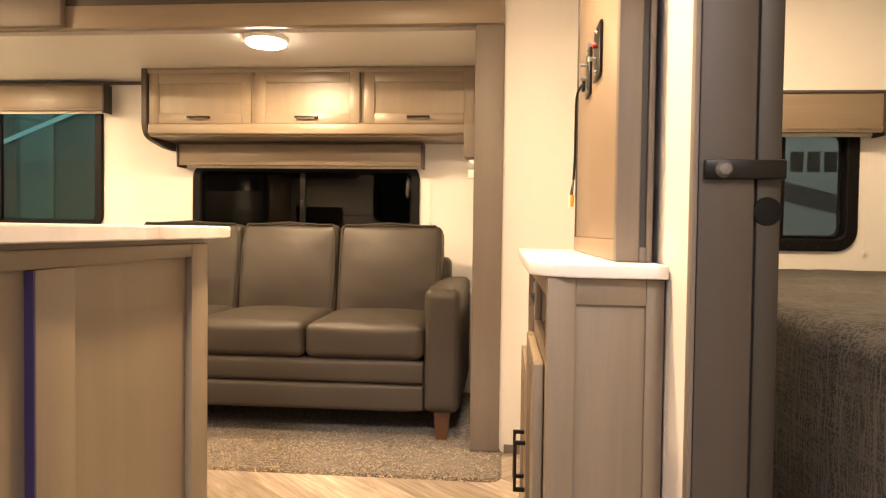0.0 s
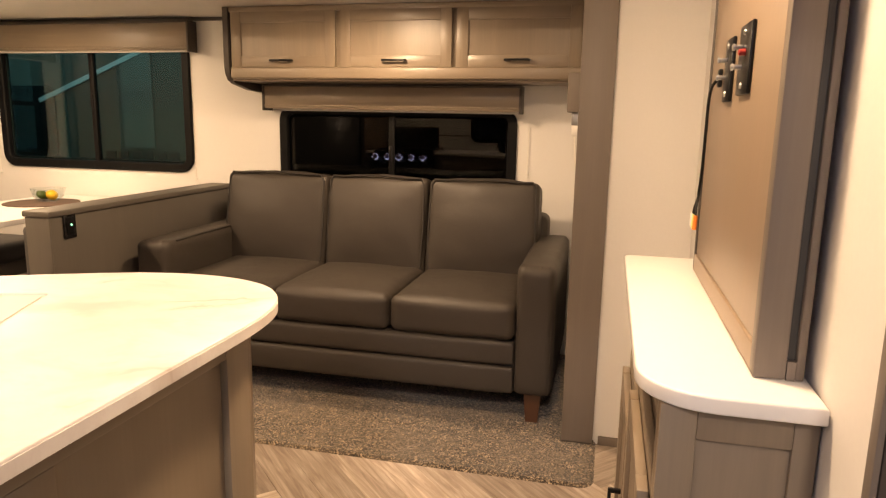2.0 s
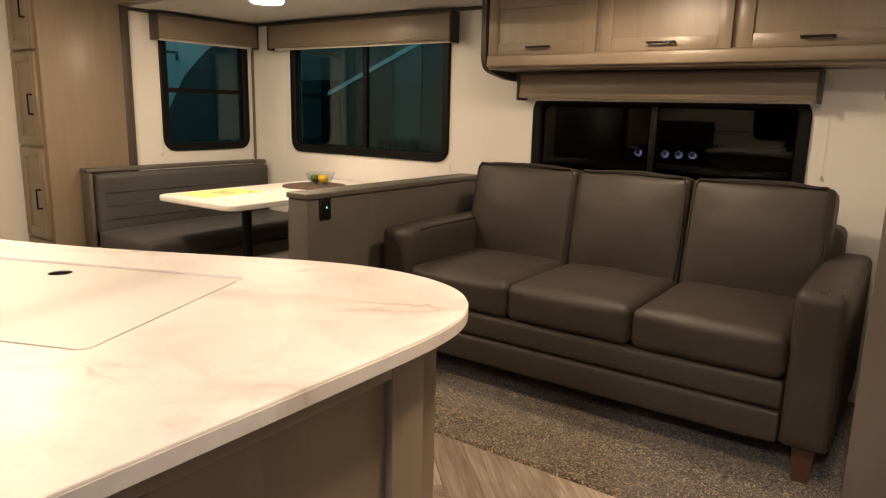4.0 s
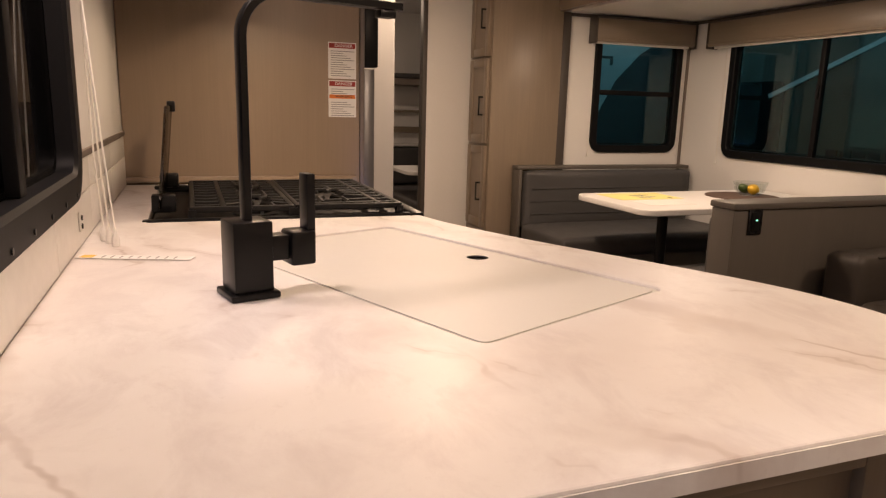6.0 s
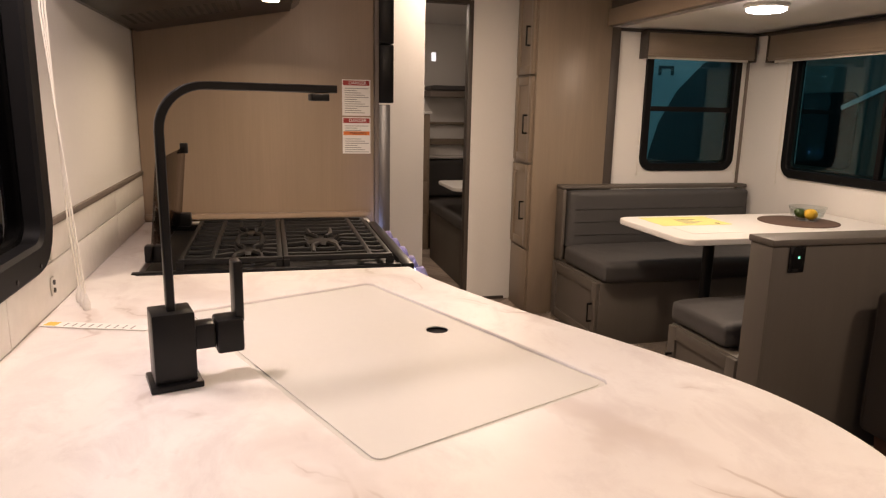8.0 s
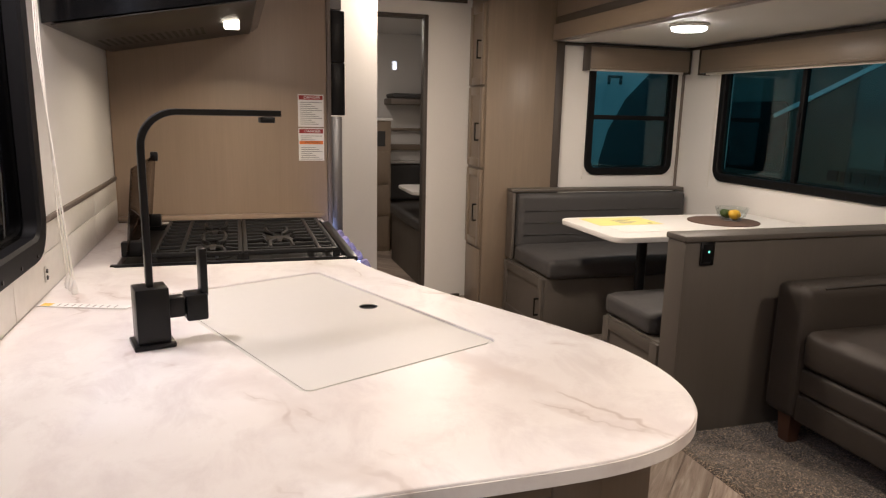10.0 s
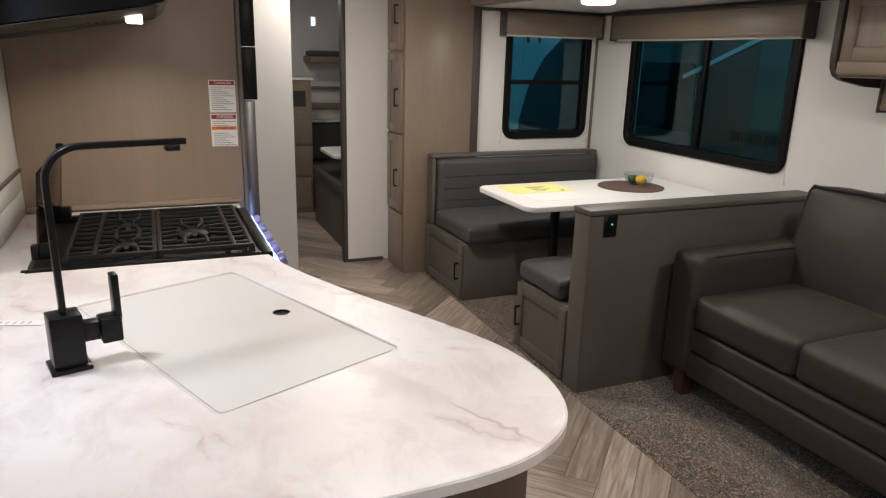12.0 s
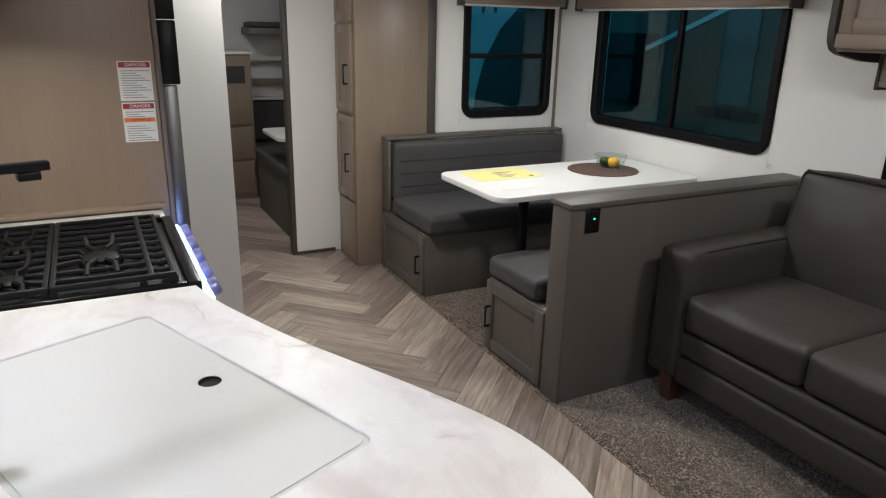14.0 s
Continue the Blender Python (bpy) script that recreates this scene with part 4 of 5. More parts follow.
fridge = thing("refrigerator", -2.75, 0.85, 0, "tall black and stainless refrigerator in its recess", "refrigerator")
part("cabinet", boxed(-3.085, -2.405, KY + 0.004, 1.165, 0.03, 1.88, 0.004), M_GLOSSBLACK, fridge)
part("lower_door", boxed(-3.08, -2.41, 1.17, 1.212, 0.05, 1.315, 0.002), M_FRIDGE, fridge, "stainless lower door")
part("upper_door", boxed(-3.08, -2.41, 1.17, 1.212, 1.685, 1.87, 0.002), M_FRIDGE, fridge, "stainless upper door")
for z0, z1 in ((1.32, 1.503), (1.505, 1.68)):
    part("handle", boxed(-2.46, -2.403, 1.168, 1.222, z0, z1, 0.004), M_BLACK, fridge, "black door handle")

# ---- pantry beside the slide-out ----
pantry = thing("pantry_cabinet", -4.35, 2.65, 0, "tall taupe pantry cabinet with stacked narrow doors", "cabinet")
part("body", boxed(-4.50, -4.155, 2.41, 2.893, 0.0, MAIN_Z - 0.004, 0.003), M_WOOD, pantry)
for z0, z1 in ((0.44, 0.965), (0.985, 1.505), (1.52, 2.03)):
    shaker(pantry, 0.28, z1 - z0, pose(-4.325, 2.409, (z0 + z1) / 2), WOODS, 0.05, 0.019, (0.085, -0.03, 0.12, True))
part("plinth_panel", boxed(-4.47, -4.18, 2.400, 2.409, 0.03, 0.42, 0.003), M_WOOD, pantry)

# ---- dinette ----
BZ = 0.375


def booth_base(name, x0, x1, y0, hinge, label):
    t = thing(name, (x0 + x1) / 2, (y0 + 3.9) / 2, 0, label, "bench")
    part("body", boxed(x0, x1, y0 + 0.02, 3.90, 0.0, BZ, 0.004), M_BOOTH, t)
    w = x1 - x0
    shaker(t, w - 0.012, BZ - 0.03, pose((x0 + x1) / 2, y0 + 0.0195, BZ / 2 + 0.01), BOOTHS, 0.055, 0.019, (hinge * (w / 2 - 0.045), 0.0, 0.11, True))
    return t


b1 = booth_base("dinette_bench", -4.10, -3.48, 2.55, 1, "grey wooden dinette bench with charcoal vinyl cushions")
part("back_board", boxed(-4.145, -4.105, 2.60, 3.90, 0.0, 0.80, 0.003), M_BOOTH, b1)
part("end_board", boxed(-4.145, -4.04, 2.575, 2.597, 0.38, 0.825, 0.004), M_BOOTH, b1)
part("top_rail", boxed(-4.15, -4.06, 2.575, 3.90, 0.826, 0.849, 0.006), M_BOOTHX, b1)
bk = part("back_cushion", cushion(-4.10, -4.00, 2.605, 3.88, 0.45, 0.822, 0.03, (0.012, 0, 0.0), 18), M_BOOTHVINYL, b1)
for z in (0.55, 0.63, 0.71):
    part("channel_seam", tube([(-3.994, 2.64, z), (-3.986, 3.2, z), (-3.994, 3.85, z)], 0.0022, 6), M_BOOTHVINYL, bk)
part("seat_cushion", cushion(-4.0, -3.44, 2.575, 3.88, BZ + 0.001, 0.492, 0.035, (0.0, 0, 0.015), 16), M_BOOTHVINYL, b1)
b2 = booth_base("dinette_bench", -2.775, -2.305, 2.55, -1, "grey wooden dinette bench against the half wall")
part("seat_cushion", cushion(-2.80, -2.40, 2.565, 3.88, BZ + 0.001, 0.485, 0.035, (0.0, 0, 0.012), 16), M_BOOTHVINYL, b2)
part("back_cushion", cushion(-2.40, -2.308, 2.62, 3.88, 0.46, 0.80, 0.03, (0.01, 0, 0), 16), M_BOOTHVINYL, b2)
half = thing("half_wall", -2.24, 3.2, 0, "grey wooden half wall between dinette and sofa", "partition")
part("board", boxed(-2.30, -2.19, 2.565, 3.905, 0.0, 0.846, 0.006), M_BOOTH, half)
part("front_trim", boxed(-2.304, -2.186, 2.556, 2.5645, 0.0, 0.846, 0.003), M_BOOTH, half)
part("cap_rail", boxed(-2.312, -2.178, 2.549, 3.912, 0.847, 0.872, 0.006), M_BOOTHX, half)
outlet = thing("power_outlet", -2.188, 2.66, 0.75, "black power outlet plate with green indicator", "outlet")
part("plate", boxed(-2.189, -2.182, 2.628, 2.696, 0.748, 0.852, 0.004), M_GLOSSBLACK, outlet)
part("socket", boxed(-2.183, -2.179, 2.642, 2.682, 0.762, 0.838, 0.003), M_RUBBER, outlet)
part("indicator", boxed(-2.180, -2.1785, 2.662, 2.668, 0.802, 0.808, 0.001), emitter("green_indicator", (0.25, 1.0, 0.55), 4), outlet, "small green light")

table = thing("dinette_table", -3.09, 3.25, 0, "white laminate dinette table with rounded corners", "table")
part("tabletop", prism([(-3.09 + a[0], 3.245 + a[1]) for a in rounded_rect(0.645, 1.30, 0.075, 8)], 0.727, 0.757, 0.006), M_TABLE, table)
for y in (2.98, 3.62):
    lg = part("leg", turned([(0.028, 0.03), (0.028, 0.70)], -3.13, y, 20), M_BLACK, table, "black tubular table leg")
    part("floor_flange", turned([(0.085, 0.006), (0.08, 0.016), (0.035, 0.03), (0.03, 0.034)], -3.13, y), M_BLACK, lg)
    part("top_flange", turned([(0.03, 0.69), (0.08, 0.708), (0.085, 0.7265)], -3.13, y), M_BLACK, lg)
single("placemat", prism([(-3.13 + 0.19 * math.cos(2 * math.pi * k / 48), 3.50 + 0.20 * math.sin(2 * math.pi * k / 48)) for k in range(48)], 0.7575, 0.762, 0.001, 1), wood("brown_woven_mat", (0.10, 0.062, 0.045), "y", 0.3, 0.8), "round brown woven placemat on the table", "placemat")
bowl = thing("fruit_bowl", -3.14, 3.56, 0.762, "clear glass bowl on the placemat", "bowl")
part("glass", turned([(0.05, 0.7625), (0.056, 0.767), (0.078, 0.79), (0.092, 0.837), (0.089, 0.837), (0.075, 0.796), (0.05, 0.77)], -3.14, 3.56, 36), M_CLEAR, bowl)


def fruit(name, x, y, z, r, c, label):
    bm = bmesh.new()
    bmesh.ops.create_uvsphere(bm, u_segments=20, v_segments=14, radius=r)
    for v in bm.verts:
        v.co.x *= 1.2
        v.co *= 1 + 0.03 * noise.noise(v.co * 60)
    return single(name, moved(bm, pose(x, y, z, 20, 30, 40)), plain(name + "_peel", c, 0.4, 0, 300, 0.1, 0.4), label, "fruit")


fruit("lemon", -3.115, 3.555, 0.798, 0.026, (0.72, 0.42, 0.02), "yellow lemon in the glass bowl")
fruit("lemon", -3.14, 3.59, 0.797, 0.025, (0.75, 0.48, 0.02), "yellow lemon in the glass bowl")
fruit("lime", -3.165, 3.545, 0.797, 0.025, (0.045, 0.075, 0.012), "dark green lime in the glass bowl")
fruit("lime", -3.15, 3.52, 0.802, 0.023, (0.05, 0.085, 0.015), "dark green lime in the glass bowl")
sheet = thing("yellow_notice", -3.25, 2.85, 0.7575, "yellow printed notice sheet lying on the table", "paper")
part("paper", boxed(-3.36, -3.11, 2.70, 3.09, 0.7576, 0.7582), M_YELLOW, sheet)
for k in range(6):
    part("text_bar", boxed(-3.28 + 0.022 * k, -3.27 + 0.022 * k, 2.86, 2.98 - 0.03 * (k % 3), 0.7582, 0.7585), M_INK if k == 0 else M_GREYINK, sheet)
part("seal", turned([(0.014, 0.7583), (0.013, 0.7587)], -3.15, 3.03, 20), M_INK, sheet, "dark round seal")
single("white_notice", boxed(-3.09, -2.90, 2.72, 3.0, 0.7576, 0.7581), M_WHITE, "plain white sheet lying on the table", "paper")

# ---- sofa ----
sofa = thing("sofa", -1.15, 3.4, 0, "grey-brown leatherette three-seat sofa with loose cushions", "sofa")
YF = 2.965
part("base", boxed(-2.02, -0.27, YF + 0.03, 3.80, 0.14, 0.34, 0.02, 3), M_SOFA, sofa)
part("front_rail", cushion(-1.95, -0.345, YF, YF + 0.09, 0.262, 0.37, 0.02, (0, 0.008, 0), 10), M_SOFA, sofa)
part("lower_rail", cushion(-1.95, -0.345, YF - 0.002, YF + 0.085, 0.14, 0.26, 0.016, (0, 0.006, 0), 10), M_SOFA, sofa)
part("back_frame", boxed(-2.0, -0.29, 3.70, 3.88, 0.14, 0.80, 0.04, 4), M_SOFA, sofa)
# sofa leather made near-black: the shadow along the edges is put into its colour
M_PIPING = plain("shaded_leather_piping", (0.018, 0.015, 0.013), 0.5, 0, 90, 0.1, 0.1)
CUSH = ((-1.945, -1.425), (-1.421, -0.885), (-0.881, -0.345))
for k, (a, b) in enumerate(CUSH):
    s = part("seat_cushion", cushion(a, b, YF - 0.01, 3.60, 0.371, 0.528, 0.035, (0.0, 0.012, 0.022), 16, 0.003, k * 3.1), M_SOFA, sofa)
    bmk = cushion(a - 0.055 * (k == 0), b + 0.02 * (k == 2), -0.09, 0.09, 0.0, 0.50, 0.03, (0.0, 0.05, 0.018), 20, 0.005, k * 5.3)
    bkc = part("back_cushion", moved(bmk, pose(0, 3.60, 0.465, -9)), M_SOFA, sofa)
    w0, w1 = a - 0.055 * (k == 0), b + 0.02 * (k == 2)
    loop = [(w0 + 0.02, -0.088, 0.03), (w0 + 0.012, -0.09, 0.25), (w0 + 0.02, -0.088, 0.47), (w0 + 0.035, -0.088, 0.499), (w0 + 0.10, -0.09, 0.497), ((w0 + w1) / 2, -0.094, 0.508), (w1 - 0.10, -0.09, 0.497), (w1 - 0.035, -0.088, 0.499), (w1 - 0.02, -0.088, 0.47), (w1 - 0.012, -0.09, 0.25), (w1 - 0.02, -0.088, 0.03)]
    part("piping", moved(tube(loop, 0.0055, 8), pose(0, 3.60, 0.465, -9)), M_PIPING, bkc)
for a, b in ((-2.115, -1.95), (-0.345, -0.185)):
    arm = part("arm", cushion(a, b, YF - 0.005, 3.82, 0.14, 0.690, 0.032, (0.004, 0.004, 0.008), 18, 0.003, a), M_SOFA, sofa)
    inner = b - 0.012 if a < -1 else a + 0.012
    part("seam", tube([(inner, 3.06, 0.683), (inner, 3.3, 0.687), (inner, 3.62, 0.686)], 0.0045, 8), M_PIPING, arm, "dark seam along the arm")
    for x in (a + 0.012, b - 0.012):
        part("front_welt", tube([(x, YF + 0.004, 0.16), (x, YF + 0.003, 0.42), (x, YF + 0.006, 0.655)], 0.0032, 6), M_SOFA, arm)
    for k in range(4):
        u = a + 0.035 + 0.03 * k
        part("pleat", tube([(u, YF + 0.002, 0.652 - 0.01 * (k % 2)), (u + 0.003, YF + 0.008, 0.676), (u + 0.005, YF + 0.026, 0.690)], 0.0035, 6), M_SOFA, arm)
for x in (-2.03, -0.265):
    for y in (3.035, 3.76):
        bm = bmesh.new()
        bmesh.ops.create_cone(bm, cap_ends=True, segments=4, radius1=0.035, radius2=0.05, depth=0.145, matrix=Matrix.Translation((x, y, 0.0725)) @ pose(0, 0, 0, 0, 0, 45))
        part("leg", bm, M_LEG, sofa, "red-brown tapered wooden leg")

# ---- overhead cabinet over the sofa ----
oc = thing("overhead_cabinet", -1.06, 3.75, 1.42, "taupe overhead cabinet with three framed doors", "cabinet")
part("body", boxed(-1.955, -0.14, 3.60, 3.915, 1.47, SLIDE_Z - 0.004, 0.003), M_WOODX, oc)
part("bottom_rail", boxed(-1.955, -0.14, 3.578, 3.60, 1.455, 1.515, 0.01, 3), M_WOODX, oc)
part("underside", boxed(-1.955, -0.14, 3.60, 3.915, 1.445, 1.469, 0.004), M_WOODX, oc)
part("top_rail", boxed(-1.955, -0.14, 3.578, 3.60, 1.785, SLIDE_Z - 0.003, 0.003), M_WOODX, oc)
bm = bmesh.new()
pr = [(3.912, SLIDE_Z - 0.003), (3.572, SLIDE_Z - 0.003), (3.572, 1.52), (3.58, 1.48), (3.60, 1.45), (3.64, 1.432), (3.80, 1.405), (3.912, 1.40)]
f = bm.faces.new([bm.verts.new((-1.985, y, z)) for y, z in pr])
ext = bmesh.ops.extrude_face_region(bm, geom=[f])
bmesh.ops.translate(bm, vec=(0.028, 0, 0), verts=[v for v in ext["geom"] if isinstance(v, bmesh.types.BMVert)])
bmesh.ops.recalc_face_normals(bm, faces=bm.faces)
part("end_board", bm, M_DARKTRIM, oc, "dark rounded end board")
for a, b in ((-1.945, -1.37), (-1.345, -0.775), (-0.75, -0.165)):
    shaker(oc, b - a, 0.275, pose((a + b) / 2, 3.5995, 1.65), WOODS, 0.055, 0.021, (0, -0.105, 0.12, False))
ctl = thing("slide_control_box", -0.15, 3.4, 1.3, "small grey box with a dangling white cable", "control box")
part("case", boxed(-0.20, -0.135, 3.30, 3.42, 1.305, 1.47, 0.006), M_TRIM, ctl)
part("bracket", boxed(-0.18, -0.14, 3.33, 3.36, 1.25, 1.304, 0.004), M_STEEL, ctl)
part("plug", boxed(-0.178, -0.15, 3.33, 3.355, 1.205, 1.249, 0.004), M_PLASTIC, ctl)
part("cable", tube([(-0.164, 3.34, 1.206), (-0.16, 3.345, 1.12), (-0.15, 3.37, 1.04), (-0.128, 3.40, 0.95)], 0.003, 8), M_CORD, ctl)

# ---- television stand ----
TZ = 0.892
tvtop = [(0.296, 1.25), (0.296, 2.29), (0.055, 2.29), (0.048, 2.27), (0.048, 1.36)] + [(0.158 - 0.11 * math.cos(radians(a)), 1.36 - 0.11 * math.sin(radians(a))) for a in range(10, 91, 10)]
single("console_top", prism(tvtop, TZ - 0.026, TZ, 0.004), M_TABLE, "plain white laminate top with rounded corner on the console", "countertop")
con = thing("media_console", 0.19, 1.77, 0, "taupe wooden media console with open niche and doors", "cabinet")
for a, b, c, d, e, f_ in ((0.105, 0.295, 1.285, 1.31, 0.0, TZ - 0.027), (0.085, 0.295, 2.24, 2.265, 0.0, TZ - 0.027), (0.27, 0.295, 1.31, 2.24, 0.0, TZ - 0.027), (0.10, 0.27, 1.31, 1.764, 0.70, 0.718), (0.10, 0.27, 1.786, 2.24, 0.60, 0.62), (0.10, 0.27, 1.31, 2.24, 0.0, 0.06), (0.10, 0.27, 1.765, 1.785, 0.06, TZ - 0.027)):
    part("carcass_board", boxed(a, b, c, d, e, f_, 0.001), M_WOOD, con)
for a, b, lo, hi in ((0.083, 0.135, 0.0, TZ - 0.028), (0.263, 0.296, 0.0, TZ - 0.028), (0.135, 0.263, 0.815, TZ - 0.028), (0.135, 0.263, 0.0, 0.09)):
    part("end_frame_board", boxed(a, b, 1.276, 1.2845, lo, hi, 0.002), M_WOOD, con)
part("corner_stile", boxed(0.083, 0.104, 1.2855, 1.33, 0.0, TZ - 0.028, 0.006), M_WOOD, con)
part("top_rail", boxed(0.083, 0.099, 1.331, 2.239, 0.825, TZ - 0.028, 0.002), M_WOODY, con)
part("mid_rail", boxed(0.083, 0.099, 1.331, 1.759, 0.685, 0.722, 0.002), M_WOODY, con)
part("mid_rail", boxed(0.083, 0.099, 1.791, 2.239, 0.585, 0.625, 0.002), M_WOODY, con)
part("stile", boxed(0.083, 0.099, 1.76, 1.79, 0.58, 0.824, 0.002), M_WOOD, con)
part("niche_back", boxed(0.262, 0.269, 1.32, 2.23, 0.625, 0.86), M_DARK, con)
for c, wdt, hgt, hs in ((1.552, 0.43, 0.62, -1), (2.008, 0.43, 0.51, 1)):
    shaker(con, wdt, hgt, pose(0.082, c, 0.07 + hgt / 2, 0, 0, -90), (M_WOOD, M_WOODY), 0.055, 0.019, (hs * 0.18, 0.32 - hgt / 2 - 0.04, 0.13, True))
dev = thing("media_player", 0.15, 2.0, 0.66, "black media player in the console niche", "player")
part("case", boxed(0.092, 0.26, 1.86, 2.16, 0.70, 0.80, 0.004), M_GLOSSBLACK, dev)
for k in range(3):
    part("knob", moved(turned([(0.012, 0), (0.012, 0.01), (0.009, 0.012)], 0, 0, 14), pose(0.092, 1.92 + 0.08 * k, 0.75, 0, -90, 0)), M_STEEL, dev)

tv = thing("television_backboard", 0.25, 1.69, TZ, "tall taupe television backboard with grey edge frame", "panel")
part("board", boxed(0.222, 0.285, 1.375, 2.125, TZ + 0.045, MAIN_Z - 0.004, 0.002), M_PANEL, tv)
part("edge_foot", boxed(0.2622, 0.2743, 1.3455, 1.372, TZ + 0.001, TZ + 0.03), M_TRIM, tv)
# black strip set into the slot, its shade put in as colour
part("gap_strip", boxed(0.2625, 0.2735, 1.353, 1.372, TZ + 0.031, MAIN_Z - 0.004), M_INK, tv, "black strip standing for the shaded gap along the edge")
part("edge_frame", boxed(0.216, 0.262, 1.345, 1.374, TZ + 0.001, MAIN_Z - 0.004, 0.004), M_TRIM, tv)
part("rear_edge", boxed(0.2745, 0.287, 1.3455, 1.40, TZ + 0.001, MAIN_Z - 0.004, 0.003), M_TRIM, tv)
part("far_edge", boxed(0.218, 0.285, 2.126, 2.142, TZ + 0.001, MAIN_Z - 0.004, 0.003), M_DARKTRIM, tv)
part("bottom_rail", boxed(0.217, 0.285, 1.375, 2.125, TZ + 0.001, TZ + 0.044, 0.003), M_PANEL, tv)

def smooth_line(pts, n=6):
    """Rounds a line of points into a gentle curve through them."""
    out = []
    for i in range(len(pts) - 1):
        p = [Vector(pts[min(max(i + k, 0), len(pts) - 1)]) for k in (-1, 0, 1, 2)]
        for s in range(n):
            t = s / n
            out.append(tuple(0.5 * (2 * p[1] + (p[2] - p[0]) * t + (2 * p[0] - 5 * p[1] + 4 * p[2] - p[3]) * t * t + (3 * p[1] - p[0] - 3 * p[2] + p[3]) * t ** 3)))
    return out + [tuple(pts[-1])]


PLATE_A, PLATE_B, GLAND_Y = (1.612, 1.722), (1.80, 1.885), 1.955
brk = thing("television_bracket", 0.215, 1.70, 1.37, "black two-plate television wall bracket", "bracket")
for y0, y1, z0, z1 in ((PLATE_A[0], PLATE_A[1], 1.318, 1.444), (PLATE_B[0], PLATE_B[1], 1.31, 1.438)):
    pl = part("wall_plate", boxed(0.214, 0.2215, y0, y1, z0, z1, 0.003), M_BLACK, brk)
    for z in (z0 + 0.016, z1 - 0.016):
        part("screw", moved(turned([(0.006, 0), (0.005, 0.003), (0.002, 0.004)], 0, 0, 12), pose(0.2135, (y0 + y1) / 2, z, 0, -90, 0)), M_STEEL, pl)
    for z in (z0 + 0.05, z0 + 0.085):
        part("socket_stud", moved(turned([(0.005, 0), (0.005, 0.013), (0.0065, 0.014), (0.006, 0.018), (0.003, 0.019)], 0, 0, 12), pose(0.2135, (y0 + y1) / 2 + 0.012, z, 0, -90, 0)), M_STEEL, pl, "bright threaded stud")
part("knob", moved(turned([(0.006, 0), (0.006, 0.010), (0.004, 0.012)], 0, 0, 14), pose(0.2135, sum(PLATE_A) / 2 - 0.016, 1.392, 0, -90, 0)), M_RED, brk, "red release knob")
cb = thing("loose_av_cable", 0.2, 1.97, 1.0, "black cable with red, yellow and white plugs hanging loose", "cable")
GY = GLAND_Y
part("gland", boxed(0.212, 0.2215, GY - 0.012, GY + 0.012, 1.345, 1.385, 0.004), M_BLACK, cb)
part("cable", tube(smooth_line([(0.214, GY, 1.365), (0.200, GY + 0.008, 1.335), (0.199, GY + 0.016, 1.25), (0.199, GY + 0.02, 1.17), (0.197, GY + 0.028, 1.10)]), 0.0035, 8), M_BLACK, cb)
for k, (mt, dy) in enumerate(((M_ORANGE, -0.022), (M_YELLOW, 0.0), (M_WHITE, 0.035))):
    part("plug", tube([(0.197, GY + 0.028, 1.10), (0.193, GY + 0.028 + dy * 0.6, 1.07), (0.192, GY + 0.028 + dy, 1.05)], 0.0026, 8), M_BLACK, cb)
    part("plug_tip", tube([(0.192, GY + 0.028 + dy, 1.055), (0.191, GY + 0.028 + dy, 1.022)], 0.0052, 10), mt, cb, "coloured plug")

# ---- bedroom door and bedroom ----
bd = thing("bedroom_sliding_door", 0.31, 1.0, 0, "charcoal bedroom sliding door half open with leather strap", "door")
part("casing", boxed(PX - 0.0145, PX - 0.0065, 1.068, 1.0895, 0.0, 1.965, 0.002), M_TRIM, bd, "grey casing")
part("leaf", boxed(PX - 0.006, PX + 0.077, 1.068, 1.0895, 0.0, 1.965, 0.003), M_DARK, bd)
part("second_leaf", boxed(PX + 0.082, PX + 0.1185, 1.074, 1.0895, 0.005, 1.945, 0.004), M_DARKLEAF, bd)
part("strap", boxed(PX + 0.0, PX + 0.119, 1.055, 1.067, 1.033, 1.062, 0.003), M_BLACK, bd, "black leather strap")
part("stud", moved(turned([(0.013, 0), (0.012, 0.005), (0.008, 0.010), (0.002, 0.011)], 0, 0, 18), pose(PX + 0.027, 1.0545, 1.047, 90)), plain("dull_grey_metal", (0.16, 0.15, 0.14), 0.5, 0.4), bd, "round metal stud")
part("finger_pull", moved(turned([(0.022, 0), (0.021, 0.002), (0.017, 0.0025)], 0, 0, 20), pose(PX + 0.098, 1.0735, 0.985, 90)), M_RUBBER, bd, "round recessed pull")
bed = thing("bed", 1.4, 1.9, 0, "made-up bed under a dark grey woven blanket", "bed")
part("base", boxed(0.56, 2.4, 0.98, 2.88, 0.0, 0.40, 0.01), M_DARK, bed)
part("mattress", cushion(0.54, 2.42, 0.95, 2.885, 0.401, 0.782, 0.05, (0.0, 0, 0.01), 12), M_CORD, bed)


